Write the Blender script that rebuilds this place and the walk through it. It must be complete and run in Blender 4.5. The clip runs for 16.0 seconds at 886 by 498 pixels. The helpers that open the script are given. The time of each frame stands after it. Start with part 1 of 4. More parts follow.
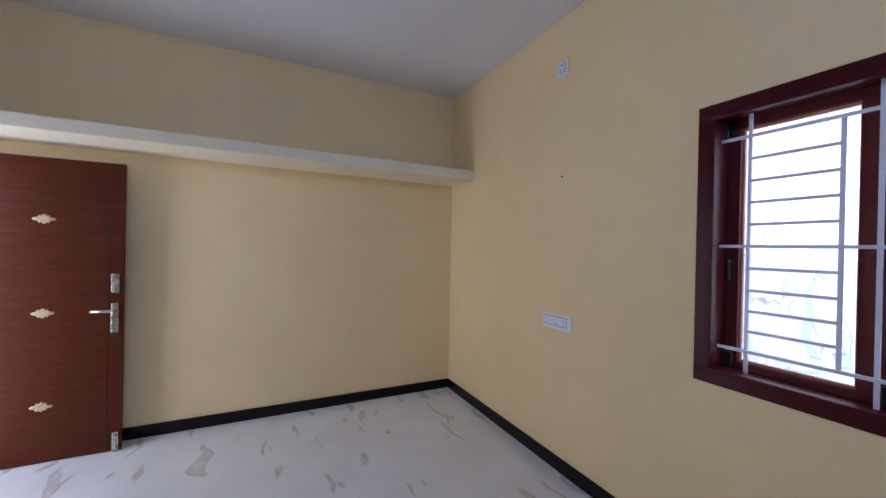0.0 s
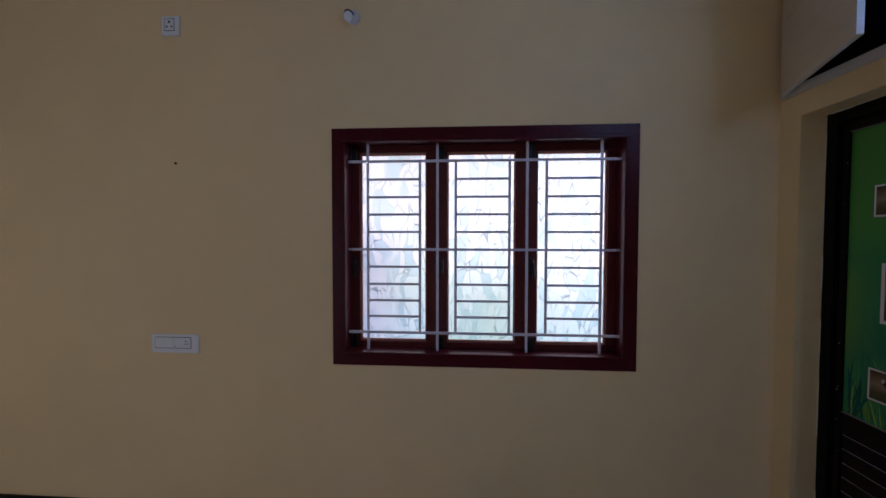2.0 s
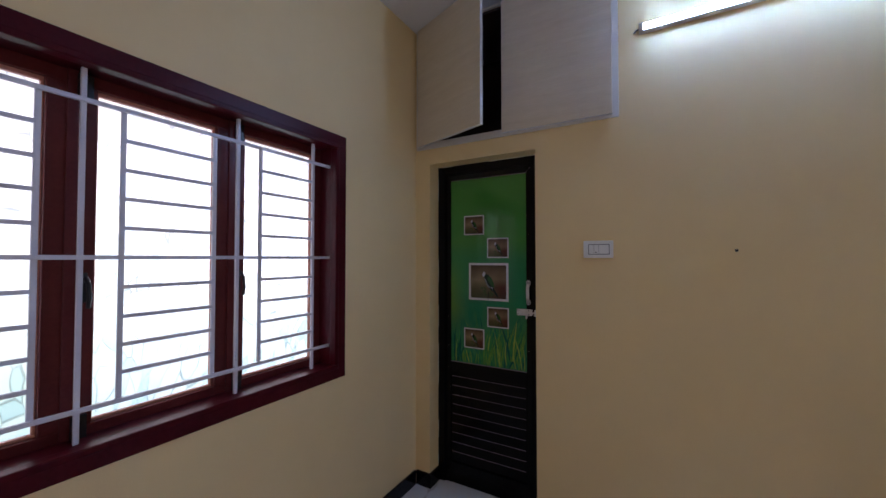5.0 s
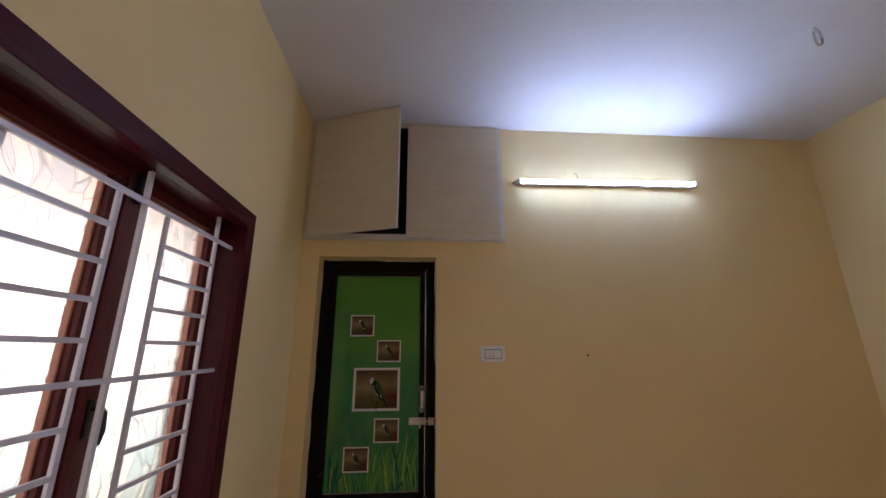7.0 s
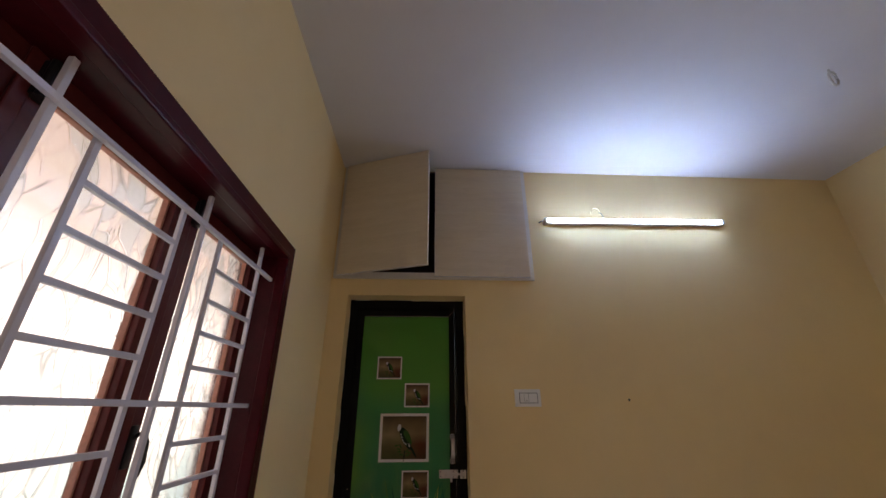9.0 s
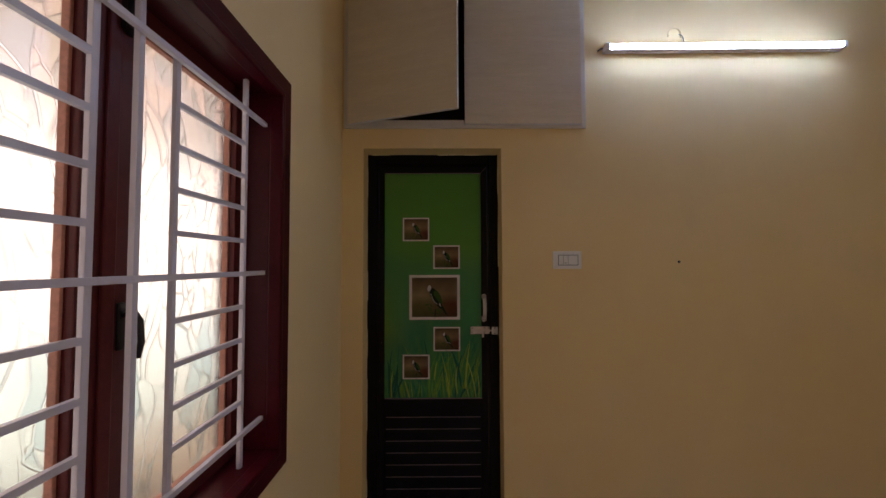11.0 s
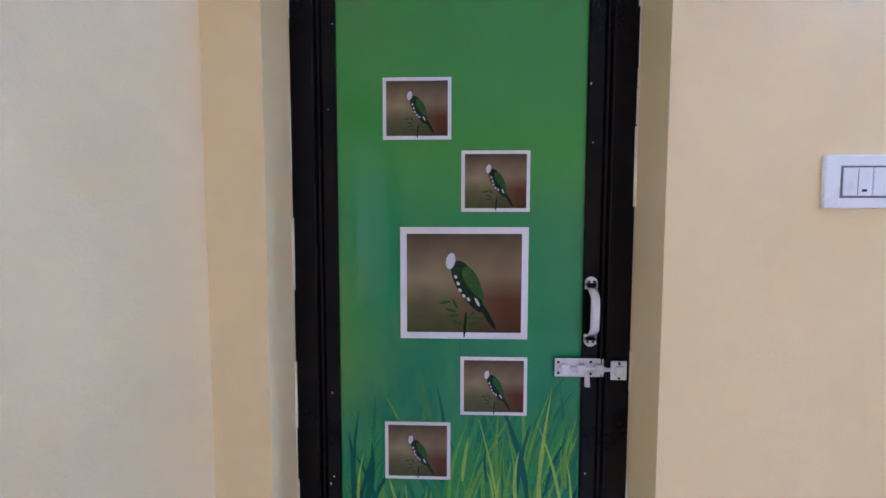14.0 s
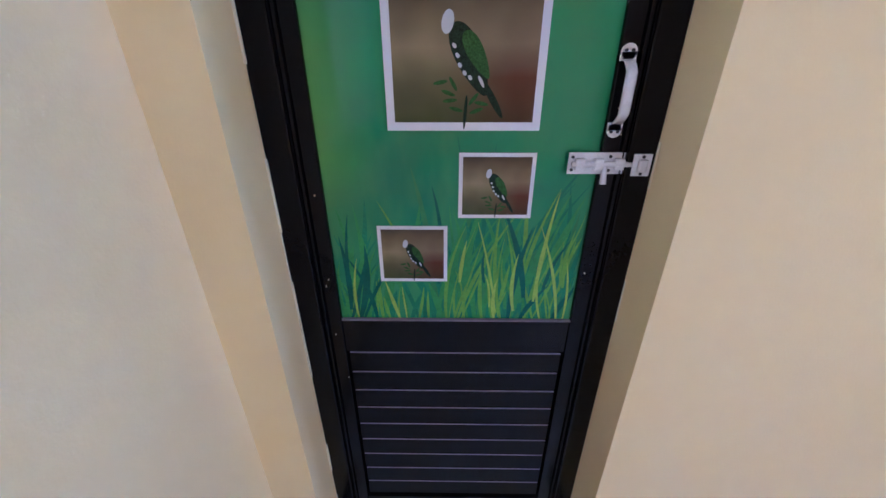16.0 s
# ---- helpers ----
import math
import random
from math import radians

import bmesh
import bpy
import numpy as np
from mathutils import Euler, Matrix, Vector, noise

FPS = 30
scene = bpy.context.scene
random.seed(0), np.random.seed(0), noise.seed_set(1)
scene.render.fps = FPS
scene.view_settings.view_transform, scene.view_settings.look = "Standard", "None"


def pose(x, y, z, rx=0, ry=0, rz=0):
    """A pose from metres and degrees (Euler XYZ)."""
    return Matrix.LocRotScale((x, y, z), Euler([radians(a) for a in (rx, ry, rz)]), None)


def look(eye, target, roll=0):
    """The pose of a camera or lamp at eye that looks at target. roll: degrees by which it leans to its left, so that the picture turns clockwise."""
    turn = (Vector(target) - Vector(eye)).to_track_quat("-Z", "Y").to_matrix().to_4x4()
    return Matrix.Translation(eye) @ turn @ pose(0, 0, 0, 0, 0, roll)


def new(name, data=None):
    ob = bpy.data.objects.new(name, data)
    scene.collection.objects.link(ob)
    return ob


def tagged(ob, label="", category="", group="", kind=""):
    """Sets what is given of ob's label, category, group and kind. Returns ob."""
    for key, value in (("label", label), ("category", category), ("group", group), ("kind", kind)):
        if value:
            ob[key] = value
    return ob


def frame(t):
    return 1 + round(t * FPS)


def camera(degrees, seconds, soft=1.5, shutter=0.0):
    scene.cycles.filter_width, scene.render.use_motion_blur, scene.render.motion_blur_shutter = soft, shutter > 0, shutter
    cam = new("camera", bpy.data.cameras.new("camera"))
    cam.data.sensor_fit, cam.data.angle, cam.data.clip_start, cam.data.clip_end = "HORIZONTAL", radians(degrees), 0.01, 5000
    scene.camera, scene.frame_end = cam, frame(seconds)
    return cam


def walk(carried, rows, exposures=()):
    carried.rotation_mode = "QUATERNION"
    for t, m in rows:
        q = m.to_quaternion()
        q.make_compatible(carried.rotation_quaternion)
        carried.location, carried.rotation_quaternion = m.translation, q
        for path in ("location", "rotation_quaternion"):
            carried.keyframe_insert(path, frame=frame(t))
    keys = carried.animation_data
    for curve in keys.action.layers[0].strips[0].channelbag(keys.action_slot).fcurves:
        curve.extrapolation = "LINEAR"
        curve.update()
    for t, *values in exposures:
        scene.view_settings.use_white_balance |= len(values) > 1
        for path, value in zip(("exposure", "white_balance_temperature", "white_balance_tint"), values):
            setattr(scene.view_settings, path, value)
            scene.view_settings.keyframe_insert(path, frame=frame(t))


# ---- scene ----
cam = camera(100.2, 16.0, soft=1.5)
PATH = [
    (0, (-1.184, -1.775, 1.459), (-2.977, -0.889, 1.452), 1.2),
    (0.5, (-1.239, -1.76, 1.486), (-2.719, -0.416, 1.469), 0.4),
    (1, (-1.297, -1.744, 1.513), (-2.37, -0.056, 1.482), 0.2),
    (1.5, (-1.378, -1.798, 1.535), (-1.931, 0.124, 1.493), 0.1),
    (2, (-1.485, -1.878, 1.553), (-1.615, 0.116, 1.492), 0.1),
    (2.5, (-1.545, -1.936, 1.558), (-1.503, 0.062, 1.494), 0.2),
    (3, (-1.554, -1.99, 1.554), (-1.423, 0.005, 1.494), 0.2),
    (3.5, (-1.626, -1.993, 1.551), (-1.264, -0.027, 1.489), 0.4),
    (4, (-1.794, -1.886, 1.533), (-0.956, -0.071, 1.49), 0.7),
    (4.5, (-1.893, -1.711, 1.51), (-0.587, -0.196, 1.478), 0.7),
    (4.7, (-1.969, -1.582, 1.486), (-0.459, -0.27, 1.489), 0.4),
    (6.8, (-2.178, -0.705, 1.554), (-0.221, -0.815, 1.952), -0.2),
    (7, (-2.186, -0.688, 1.56), (-0.26, -0.827, 2.083), -0.3),
    (7.5, (-2.21, -0.645, 1.566), (-0.373, -0.793, 2.345), -0.3),
    (8, (-2.209, -0.62, 1.551), (-0.411, -0.759, 2.417), -0.3),
    (8.5, (-2.179, -0.591, 1.525), (-0.382, -0.721, 2.392), -0.3),
    (9, (-2.14, -0.564, 1.477), (-0.307, -0.656, 2.272), -0.2),
    (9.5, (-2.112, -0.534, 1.464), (-0.176, -0.586, 1.965), -0.2),
    (9.7, (-2.102, -0.514, 1.46), (-0.141, -0.572, 1.848), -0.2),
    (11.8, (-1.469, -0.481, 1.544), (0.53, -0.481, 1.597), -0.3),
    (12, (-1.342, -0.466, 1.524), (0.657, -0.467, 1.6), 0.2),
    (12.5, (-1.061, -0.452, 1.531), (0.937, -0.441, 1.607), 0.2),
    (13, (-0.838, -0.451, 1.532), (1.161, -0.425, 1.59), 0.2),
    (13.5, (-0.711, -0.439, 1.509), (1.289, -0.401, 1.545), 0.1),
    (14, (-0.648, -0.442, 1.455), (1.348, -0.381, 1.342), 0.1),
    (14.5, (-0.615, -0.429, 1.418), (1.358, -0.397, 1.088), 0.0),
    (15, (-0.597, -0.434, 1.36), (1.349, -0.403, 0.898), 0.4),
    (15.2, (-0.574, -0.42, 1.378), (1.328, -0.426, 0.759), 0.4),
    (15.5, (-0.576, -0.442, 1.324), (1.323, -0.391, 0.699), 0.4),
    (16, (-0.555, -0.436, 1.321), (1.241, -0.41, 0.44), -0.1),
]
EXPOSURES = [
    (0.0, 1.93, 5550, 20), (0.4, 1.73, 5550, 21), (0.8, 0.86, 6150, 23), (1.0, 0.66, 6350, 22), (1.5, 0.66, 5950, 20), (2.0, 0.77, 5850, 23), (3.5, 1.37, 5850, 24), (4.5, 1.42, 6050, 23),
    (7.0, 1.39, 7900, 26), (7.5, 1.39, 9200, 33), (8.0, 1.34, 9200, 33), (8.5, 1.29, 8600, 29), (9.0, 1.16, 8100, 24), (9.7, 0.96, 8100, 22), (11.8, 1.51, 8800, 33), (12.0, 1.81, 8800, 33), (12.5, 3.08, 6400, 26), (13.0, 3.06, 5500, 22), (13.5, 3.16, 5180, 23), (14.0, 3.26, 5080, 25), (16.0, 3.31, 4980, 25),
]
walk(cam, [(t, look(eye, target, roll)) for t, eye, target, roll in PATH], EXPOSURES)

# ---- world and light ----
world = bpy.data.worlds.new("sky")
scene.world = world
world.use_nodes = True
wn = world.node_tree.nodes
sky = wn.new("ShaderNodeTexSky")
sky.sky_type, sky.sun_disc = "NISHITA", False
sky.sun_elevation, sky.sun_rotation = radians(48), radians(200)
world.node_tree.links.new(sky.outputs[0], wn["Background"].inputs[0])
wn["Background"].inputs[1].default_value = 0.08
sun = new("sun", bpy.data.lights.new("sun", "SUN"))
sun.data.energy, sun.data.angle, sun.data.color = 2.5, radians(0.5), (1.0, 0.95, 0.88)
sun.matrix_world = look((-3.0, -9.0, 10.0), (0.0, 0.0, 0.0))

# area lamp added in the unseen open entry, as house daylight, to brighten the walls
hall = new("entry_fill", bpy.data.lights.new("entry_fill", "AREA"))
hall.data.shape, hall.data.size, hall.data.size_y, hall.data.energy, hall.data.color = "RECTANGLE", 0.74, 1.98, 5.5, (0.90, 0.94, 1.0)
hall.matrix_world = look((-4.02, -3.60, 1.03), (-4.02, 0.0, 1.03))

# Room: window wall on y = 0, bathroom-door wall on x = 0, shelf wall on x = WEST, entry wall on y = SOUTH.
WEST, SOUTH, HIGH, THICK = -4.59, -3.46, 3.0, 0.2
GLOW = 1.08
TUBE = 50.0


# ---- materials ----
def tree(name):
    m = bpy.data.materials.new(name)
    m.use_nodes = True
    nt = m.node_tree
    return m, nt, nt.nodes["Principled BSDF"]


def put(nt, kind, **values):
    node = nt.nodes.new(kind)
    for key, value in values.items():
        node.inputs[key.replace("_", " ")].default_value = value
    return node


def coords(nt, scale=(1, 1, 1), turn=(0, 0, 0)):
    mapping = put(nt, "ShaderNodeMapping", Scale=scale, Rotation=turn)
    nt.links.new(nt.nodes.new("ShaderNodeTexCoord").outputs["Object"], mapping.inputs["Vector"])
    return mapping.outputs["Vector"]


def ramp(nt, fac, stops):
    node = nt.nodes.new("ShaderNodeValToRGB")
    els = node.color_ramp.elements
    while len(els) < len(stops):
        els.new(0.5)
    for el, (p, c) in zip(els, stops):
        el.position, el.color = p, (*c, 1)
    nt.links.new(fac, node.inputs[0])
    return node.outputs[0]


def noise_out(nt, vec, scale, detail=4, rough=0.55, distortion=0.0):
    node = put(nt, "ShaderNodeTexNoise", Scale=scale, Detail=detail, Roughness=rough, Distortion=distortion)
    nt.links.new(vec, node.inputs["Vector"])
    return node.outputs["Fac"]


def blend(nt, fac, a, b, mode="MIX"):
    node = nt.nodes.new("ShaderNodeMix")
    node.data_type, node.blend_type = "RGBA", mode
    for socket, value in ((node.inputs[0], fac), (node.inputs[6], a), (node.inputs[7], b)):
        if isinstance(value, (int, float)):
            socket.default_value = value
        elif isinstance(value, tuple):
            socket.default_value = (*value, 1)
        else:
            nt.links.new(value, socket)
    return node.outputs[2]


def relief(nt, bsdf, height, strength, distance=0.002):
    node = put(nt, "ShaderNodeBump", Strength=strength, Distance=distance)
    nt.links.new(height, node.inputs["Height"])
    nt.links.new(node.outputs[0], bsdf.inputs["Normal"])


def surface(name, base, rough, vary=0.08, scale=2.5, grain=220, bump=0.15, metal=0.0, stretch=(1, 1, 1), coat=0.0, spec=0.5, distance=0.001):
    m, nt, b = tree(name)
    vec = coords(nt, stretch)
    low, high = tuple(c * (1 - vary) for c in base), tuple(min(1, c * (1 + vary)) for c in base)
    wide = noise_out(nt, vec, scale, 5, 0.6)
    colour = ramp(nt, wide, ((0.3, low), (0.7, high)))
    fine = noise_out(nt, vec, grain, 3)
    nt.links.new(blend(nt, 0.12 + vary, colour, ramp(nt, fine, ((0.35, low), (0.65, high))), "MIX"), b.inputs["Base Color"])
    nt.links.new(ramp(nt, wide, ((0.3, (rough * 0.85,) * 3), (0.7, (min(1, rough * 1.12),) * 3))), b.inputs["Roughness"])
    b.inputs["Metallic"].default_value = metal
    b.inputs["Coat Weight"].default_value = coat
    b.inputs["Specular IOR Level"].default_value = spec
    if bump:
        relief(nt, b, fine, bump, distance)
    return m


def plaster(name, base, stain):
    """Roller-painted plaster: soft mottling, faint scuffs and a fine stipple."""
    m, nt, b = tree(name)
    vec = coords(nt)
    cloud = noise_out(nt, vec, 1.3, 6, 0.65)
    colour = ramp(nt, cloud, ((0.28, tuple(c * 0.95 for c in base)), (0.72, tuple(min(1, c * 1.03) for c in base))))
    streak = noise_out(nt, coords(nt, (9, 9, 1.2)), 1.0, 5, 0.7)
    colour = blend(nt, ramp(nt, streak, ((0.62, (0, 0, 0)), (0.9, (0.22, 0.22, 0.22)))), colour, stain)
    nt.links.new(colour, b.inputs["Base Color"])
    b.inputs["Roughness"].default_value = 0.62
    b.inputs["Specular IOR Level"].default_value = 0.35
    stipple = noise_out(nt, vec, 170, 3)
    wave = noise_out(nt, vec, 9, 3)
    mix = put(nt, "ShaderNodeMath")
    mix.operation = "ADD"
    nt.links.new(stipple, mix.inputs[0])
    nt.links.new(wave, mix.inputs[1])
    relief(nt, b, mix.outputs[0], 0.20, 0.0016)
    return m


def marble_floor():
    """Polished white vitrified tile with short grey-brown smears."""
    m, nt, b = tree("marble_tile")
    vec = coords(nt)
    warp = put(nt, "ShaderNodeTexNoise", Scale=1.6, Detail=3.0)
    nt.links.new(vec, warp.inputs["Vector"])
    bent = nt.nodes.new("ShaderNodeVectorMath")
    bent.operation = "MULTIPLY_ADD"
    nt.links.new(warp.outputs["Color"], bent.inputs[0])
    bent.inputs[1].default_value = (0.45, 0.45, 0.0)
    nt.links.new(vec, bent.inputs[2])
    smear = None
    for turn, scale, seed in ((0.5, (1.6, 6.5, 1), 0.0), (1.5, (1.8, 7.0, 1), 4.0), (-0.5, (1.5, 6.0, 1), 9.0)):
        mapping = put(nt, "ShaderNodeMapping", Scale=scale, Rotation=(0, 0, turn), Location=(seed, seed, 0))
        nt.links.new(bent.outputs[0], mapping.inputs["Vector"])
        band = ramp(nt, noise_out(nt, mapping.outputs[0], 1.0, 2.5, 0.45, 0.35), ((0.655, (0, 0, 0)), (0.685, (0.75, 0.75, 0.75)), (0.73, (0.5, 0.5, 0.5))))
        smear = band if smear is None else blend(nt, 1.0, smear, band, "LIGHTEN")
    soft = noise_out(nt, vec, 14, 4)
    tone = ramp(nt, soft, ((0.3, (0.40, 0.345, 0.29)), (0.7, (0.56, 0.51, 0.46))))
    ground = ramp(nt, noise_out(nt, vec, 2.2, 5), ((0.3, (0.70, 0.69, 0.67)), (0.7, (0.80, 0.79, 0.78))))
    nt.links.new(blend(nt, smear, ground, tone), b.inputs["Base Color"])
    b.inputs["Roughness"].default_value = 0.16
    relief(nt, b, noise_out(nt, vec, 3.0, 2), 0.02, 0.002)
    return m


def wood(name, dark, light, stretch, rough, coat=0.0, line=14.0, spec=0.35):
    m, nt, b = tree(name)
    vec = coords(nt, stretch)
    figure = noise_out(nt, vec, line, 6, 0.65, 0.4)
    colour = ramp(nt, figure, ((0.3, dark), (0.55, tuple((a + c) / 2 for a, c in zip(dark, light))), (0.75, light)))
    pores = noise_out(nt, vec, line * 9, 3)
    nt.links.new(blend(nt, 0.25, colour, ramp(nt, pores, ((0.4, dark), (0.6, light)))), b.inputs["Base Color"])
    b.inputs["Roughness"].default_value = rough
    b.inputs["Specular IOR Level"].default_value = spec
    b.inputs["Coat Weight"].default_value = coat
    b.inputs["Coat Roughness"].default_value = 0.12
    relief(nt, b, pores, 0.12, 0.0006)
    return m


def figured_glass():
    """Embossed window glass: sprays of large overlapping leaves with fine raised outlines."""
    m, nt, b = tree("figured_glass")
    vec = coords(nt)
    warp = put(nt, "ShaderNodeTexNoise", Scale=5.0, Detail=1.0)
    nt.links.new(vec, warp.inputs["Vector"])
    bent = nt.nodes.new("ShaderNodeVectorMath")
    bent.operation = "MULTIPLY_ADD"
    nt.links.new(warp.outputs["Color"], bent.inputs[0])
    bent.inputs[1].default_value = (0.14, 0.0, 0.14)
    nt.links.new(vec, bent.inputs[2])

    def spray(turn, seed):
        """Long cells leaning one way: their outlines, their tone and a fine rib."""
        mapping = put(nt, "ShaderNodeMapping", Scale=(24, 1, 8.5), Rotation=(0, radians(turn), 0), Location=(seed, 0, seed))
        nt.links.new(bent.outputs[0], mapping.inputs["Vector"])
        cells = put(nt, "ShaderNodeTexVoronoi", Scale=1.0, Randomness=1.0)
        cells.voronoi_dimensions, cells.feature = "3D", "DISTANCE_TO_EDGE"
        nt.links.new(mapping.outputs[0], cells.inputs["Vector"])
        tint = put(nt, "ShaderNodeTexVoronoi", Scale=1.0, Randomness=1.0)
        nt.links.new(mapping.outputs[0], tint.inputs["Vector"])
        pick = nt.nodes.new("ShaderNodeSeparateColor")
        nt.links.new(tint.outputs["Color"], pick.inputs[0])
        line = ramp(nt, cells.outputs["Distance"], ((0.008, (0, 0, 0)), (0.038, (1, 1, 1))))
        tone = ramp(nt, pick.outputs[0], ((0.0, (0.69, 0.79, 0.83)), (0.30, (0.79, 0.86, 0.89)), (0.42, (0.95, 0.96, 0.96)), (1.0, (0.98, 0.95, 0.94))))
        return line, tone

    one, two = spray(38, 0.0), spray(-24, 3.7)
    side = ramp(nt, noise_out(nt, vec, 3.2, 1), ((0.485, (0, 0, 0)), (0.515, (1, 1, 1))))
    line, tone = blend(nt, side, one[0], two[0]), blend(nt, side, one[1], two[1])
    faint = ramp(nt, noise_out(nt, vec, 7.0, 2), ((0.40, (0.08, 0.08, 0.08)), (0.62, (0.9, 0.9, 0.9))))
    # embossing's refraction put into the glass colour: dark outlines and greyer leaves
    drawn = blend(nt, faint, tone, blend(nt, line, (0.31, 0.35, 0.36), tone))
    nt.links.new(drawn, b.inputs["Base Color"])
    b.inputs["Transmission Weight"].default_value = 1.0
    b.inputs["Roughness"].default_value = 0.25
    b.inputs["IOR"].default_value = 1.45
    relief(nt, b, line, 0.22, 0.003)
    return m


def outdoors():
    """Hazy daylight over greenery as a glowing sheet, out of focus behind the glass; dimmed above and below to suit the
    views.
    """
    m, nt, b = tree("outdoors")
    nt.nodes.remove(b)
    glow = nt.nodes.new("ShaderNodeEmission")
    vec = coords(nt)
    split = nt.nodes.new("ShaderNodeSeparateXYZ")
    nt.links.new(vec, split.inputs[0])
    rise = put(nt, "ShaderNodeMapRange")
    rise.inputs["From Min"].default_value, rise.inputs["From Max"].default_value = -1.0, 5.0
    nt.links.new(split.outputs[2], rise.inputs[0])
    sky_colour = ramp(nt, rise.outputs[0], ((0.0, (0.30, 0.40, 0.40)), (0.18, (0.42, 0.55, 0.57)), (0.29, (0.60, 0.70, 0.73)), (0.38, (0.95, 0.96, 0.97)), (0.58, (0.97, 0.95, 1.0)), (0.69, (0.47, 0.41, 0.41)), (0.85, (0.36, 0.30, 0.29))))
    patch = ramp(nt, noise_out(nt, vec, 0.9, 4), ((0.45, (1, 1, 1)), (0.65, (0.70, 0.78, 0.58))))
    # darker grey-lilac patch painted into the glow, low on one side
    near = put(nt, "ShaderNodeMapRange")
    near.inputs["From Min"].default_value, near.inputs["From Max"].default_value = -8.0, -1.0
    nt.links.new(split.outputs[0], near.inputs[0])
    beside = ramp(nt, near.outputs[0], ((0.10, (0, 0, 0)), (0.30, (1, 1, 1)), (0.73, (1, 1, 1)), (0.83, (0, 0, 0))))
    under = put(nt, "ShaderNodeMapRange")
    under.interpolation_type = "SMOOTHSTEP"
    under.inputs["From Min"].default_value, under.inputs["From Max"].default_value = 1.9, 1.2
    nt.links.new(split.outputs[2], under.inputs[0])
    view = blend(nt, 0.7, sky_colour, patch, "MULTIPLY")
    # glow graded brighter towards the east to suit the later camera views
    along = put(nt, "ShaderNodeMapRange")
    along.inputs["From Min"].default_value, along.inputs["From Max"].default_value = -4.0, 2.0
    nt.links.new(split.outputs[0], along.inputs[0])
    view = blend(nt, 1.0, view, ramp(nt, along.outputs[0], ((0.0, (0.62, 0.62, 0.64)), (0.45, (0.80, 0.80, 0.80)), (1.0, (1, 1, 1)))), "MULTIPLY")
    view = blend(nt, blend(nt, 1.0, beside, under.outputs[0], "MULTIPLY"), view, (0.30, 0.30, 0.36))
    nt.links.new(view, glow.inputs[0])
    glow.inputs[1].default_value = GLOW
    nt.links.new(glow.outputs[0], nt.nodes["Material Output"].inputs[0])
    return m


def light_source(name, colour, strength):
    m, nt, b = tree(name)
    b.inputs["Base Color"].default_value = (0.9, 0.9, 0.9, 1)
    b.inputs["Emission Color"].default_value = (*colour, 1)
    b.inputs["Emission Strength"].default_value = strength
    return m


def printed_green():
    """Out-of-focus meadow print: deep green above, teal and yellow-green washes below."""
    m, nt, b = tree("printed_green")
    vec = coords(nt)
    split = nt.nodes.new("ShaderNodeSeparateXYZ")
    nt.links.new(vec, split.inputs[0])
    rise = put(nt, "ShaderNodeMapRange")
    rise.inputs["From Min"].default_value, rise.inputs["From Max"].default_value = 0.81, 2.0
    nt.links.new(split.outputs[2], rise.inputs[0])
    base = ramp(nt, rise.outputs[0], ((0.0, (0.034, 0.255, 0.105)), (0.22, (0.012, 0.185, 0.092)), (0.40, (0.027, 0.235, 0.090)), (0.56, (0.038, 0.255, 0.078)), (0.66, (0.070, 0.300, 0.054)), (1.0, (0.057, 0.262, 0.041))))
    side = put(nt, "ShaderNodeMapRange")
    side.inputs["From Min"].default_value, side.inputs["From Max"].default_value = 0.145, 0.262
    nt.links.new(split.outputs[1], side.inputs[0])
    band = ramp(nt, rise.outputs[0], ((0.12, (0, 0, 0)), (0.30, (0.8, 0.8, 0.8)), (0.45, (0.7, 0.7, 0.7)), (0.60, (0, 0, 0))))
    base = blend(nt, blend(nt, 1.0, band, side.outputs[0], "MULTIPLY"), base, (0.137, 0.331, 0.046))
    wash = ramp(nt, noise_out(nt, coords(nt, (1, 9, 3.5), (0.35, 0, 0)), 1.0, 3), ((0.46, (0, 0, 0)), (0.68, (1, 1, 1))))
    low = ramp(nt, rise.outputs[0], ((0.0, (0.75, 0.75, 0.75)), (0.33, (0.6, 0.6, 0.6)), (0.5, (0, 0, 0))))
    base = blend(nt, blend(nt, 1.0, wash, low, "MULTIPLY"), base, (0.074, 0.314, 0.097))
    far = put(nt, "ShaderNodeMapRange")
    far.inputs["From Min"].default_value, far.inputs["From Max"].default_value = -0.005, -0.145
    nt.links.new(split.outputs[1], far.inputs[0])
    belt = ramp(nt, rise.outputs[0], ((0.12, (0, 0, 0)), (0.30, (0.75, 0.75, 0.75)), (0.48, (0.6, 0.6, 0.6)), (0.62, (0, 0, 0))))
    base = blend(nt, blend(nt, 1.0, belt, far.outputs[0], "MULTIPLY"), base, (0.022, 0.235, 0.092))
    nt.links.new(base, b.inputs["Base Color"])
    b.inputs["Roughness"].default_value = 0.09
    b.inputs["Specular IOR Level"].default_value = 0.45
    relief(nt, b, noise_out(nt, coords(nt, (1, 60, 4)), 1.0, 2), 0.12, 0.001)
    return m


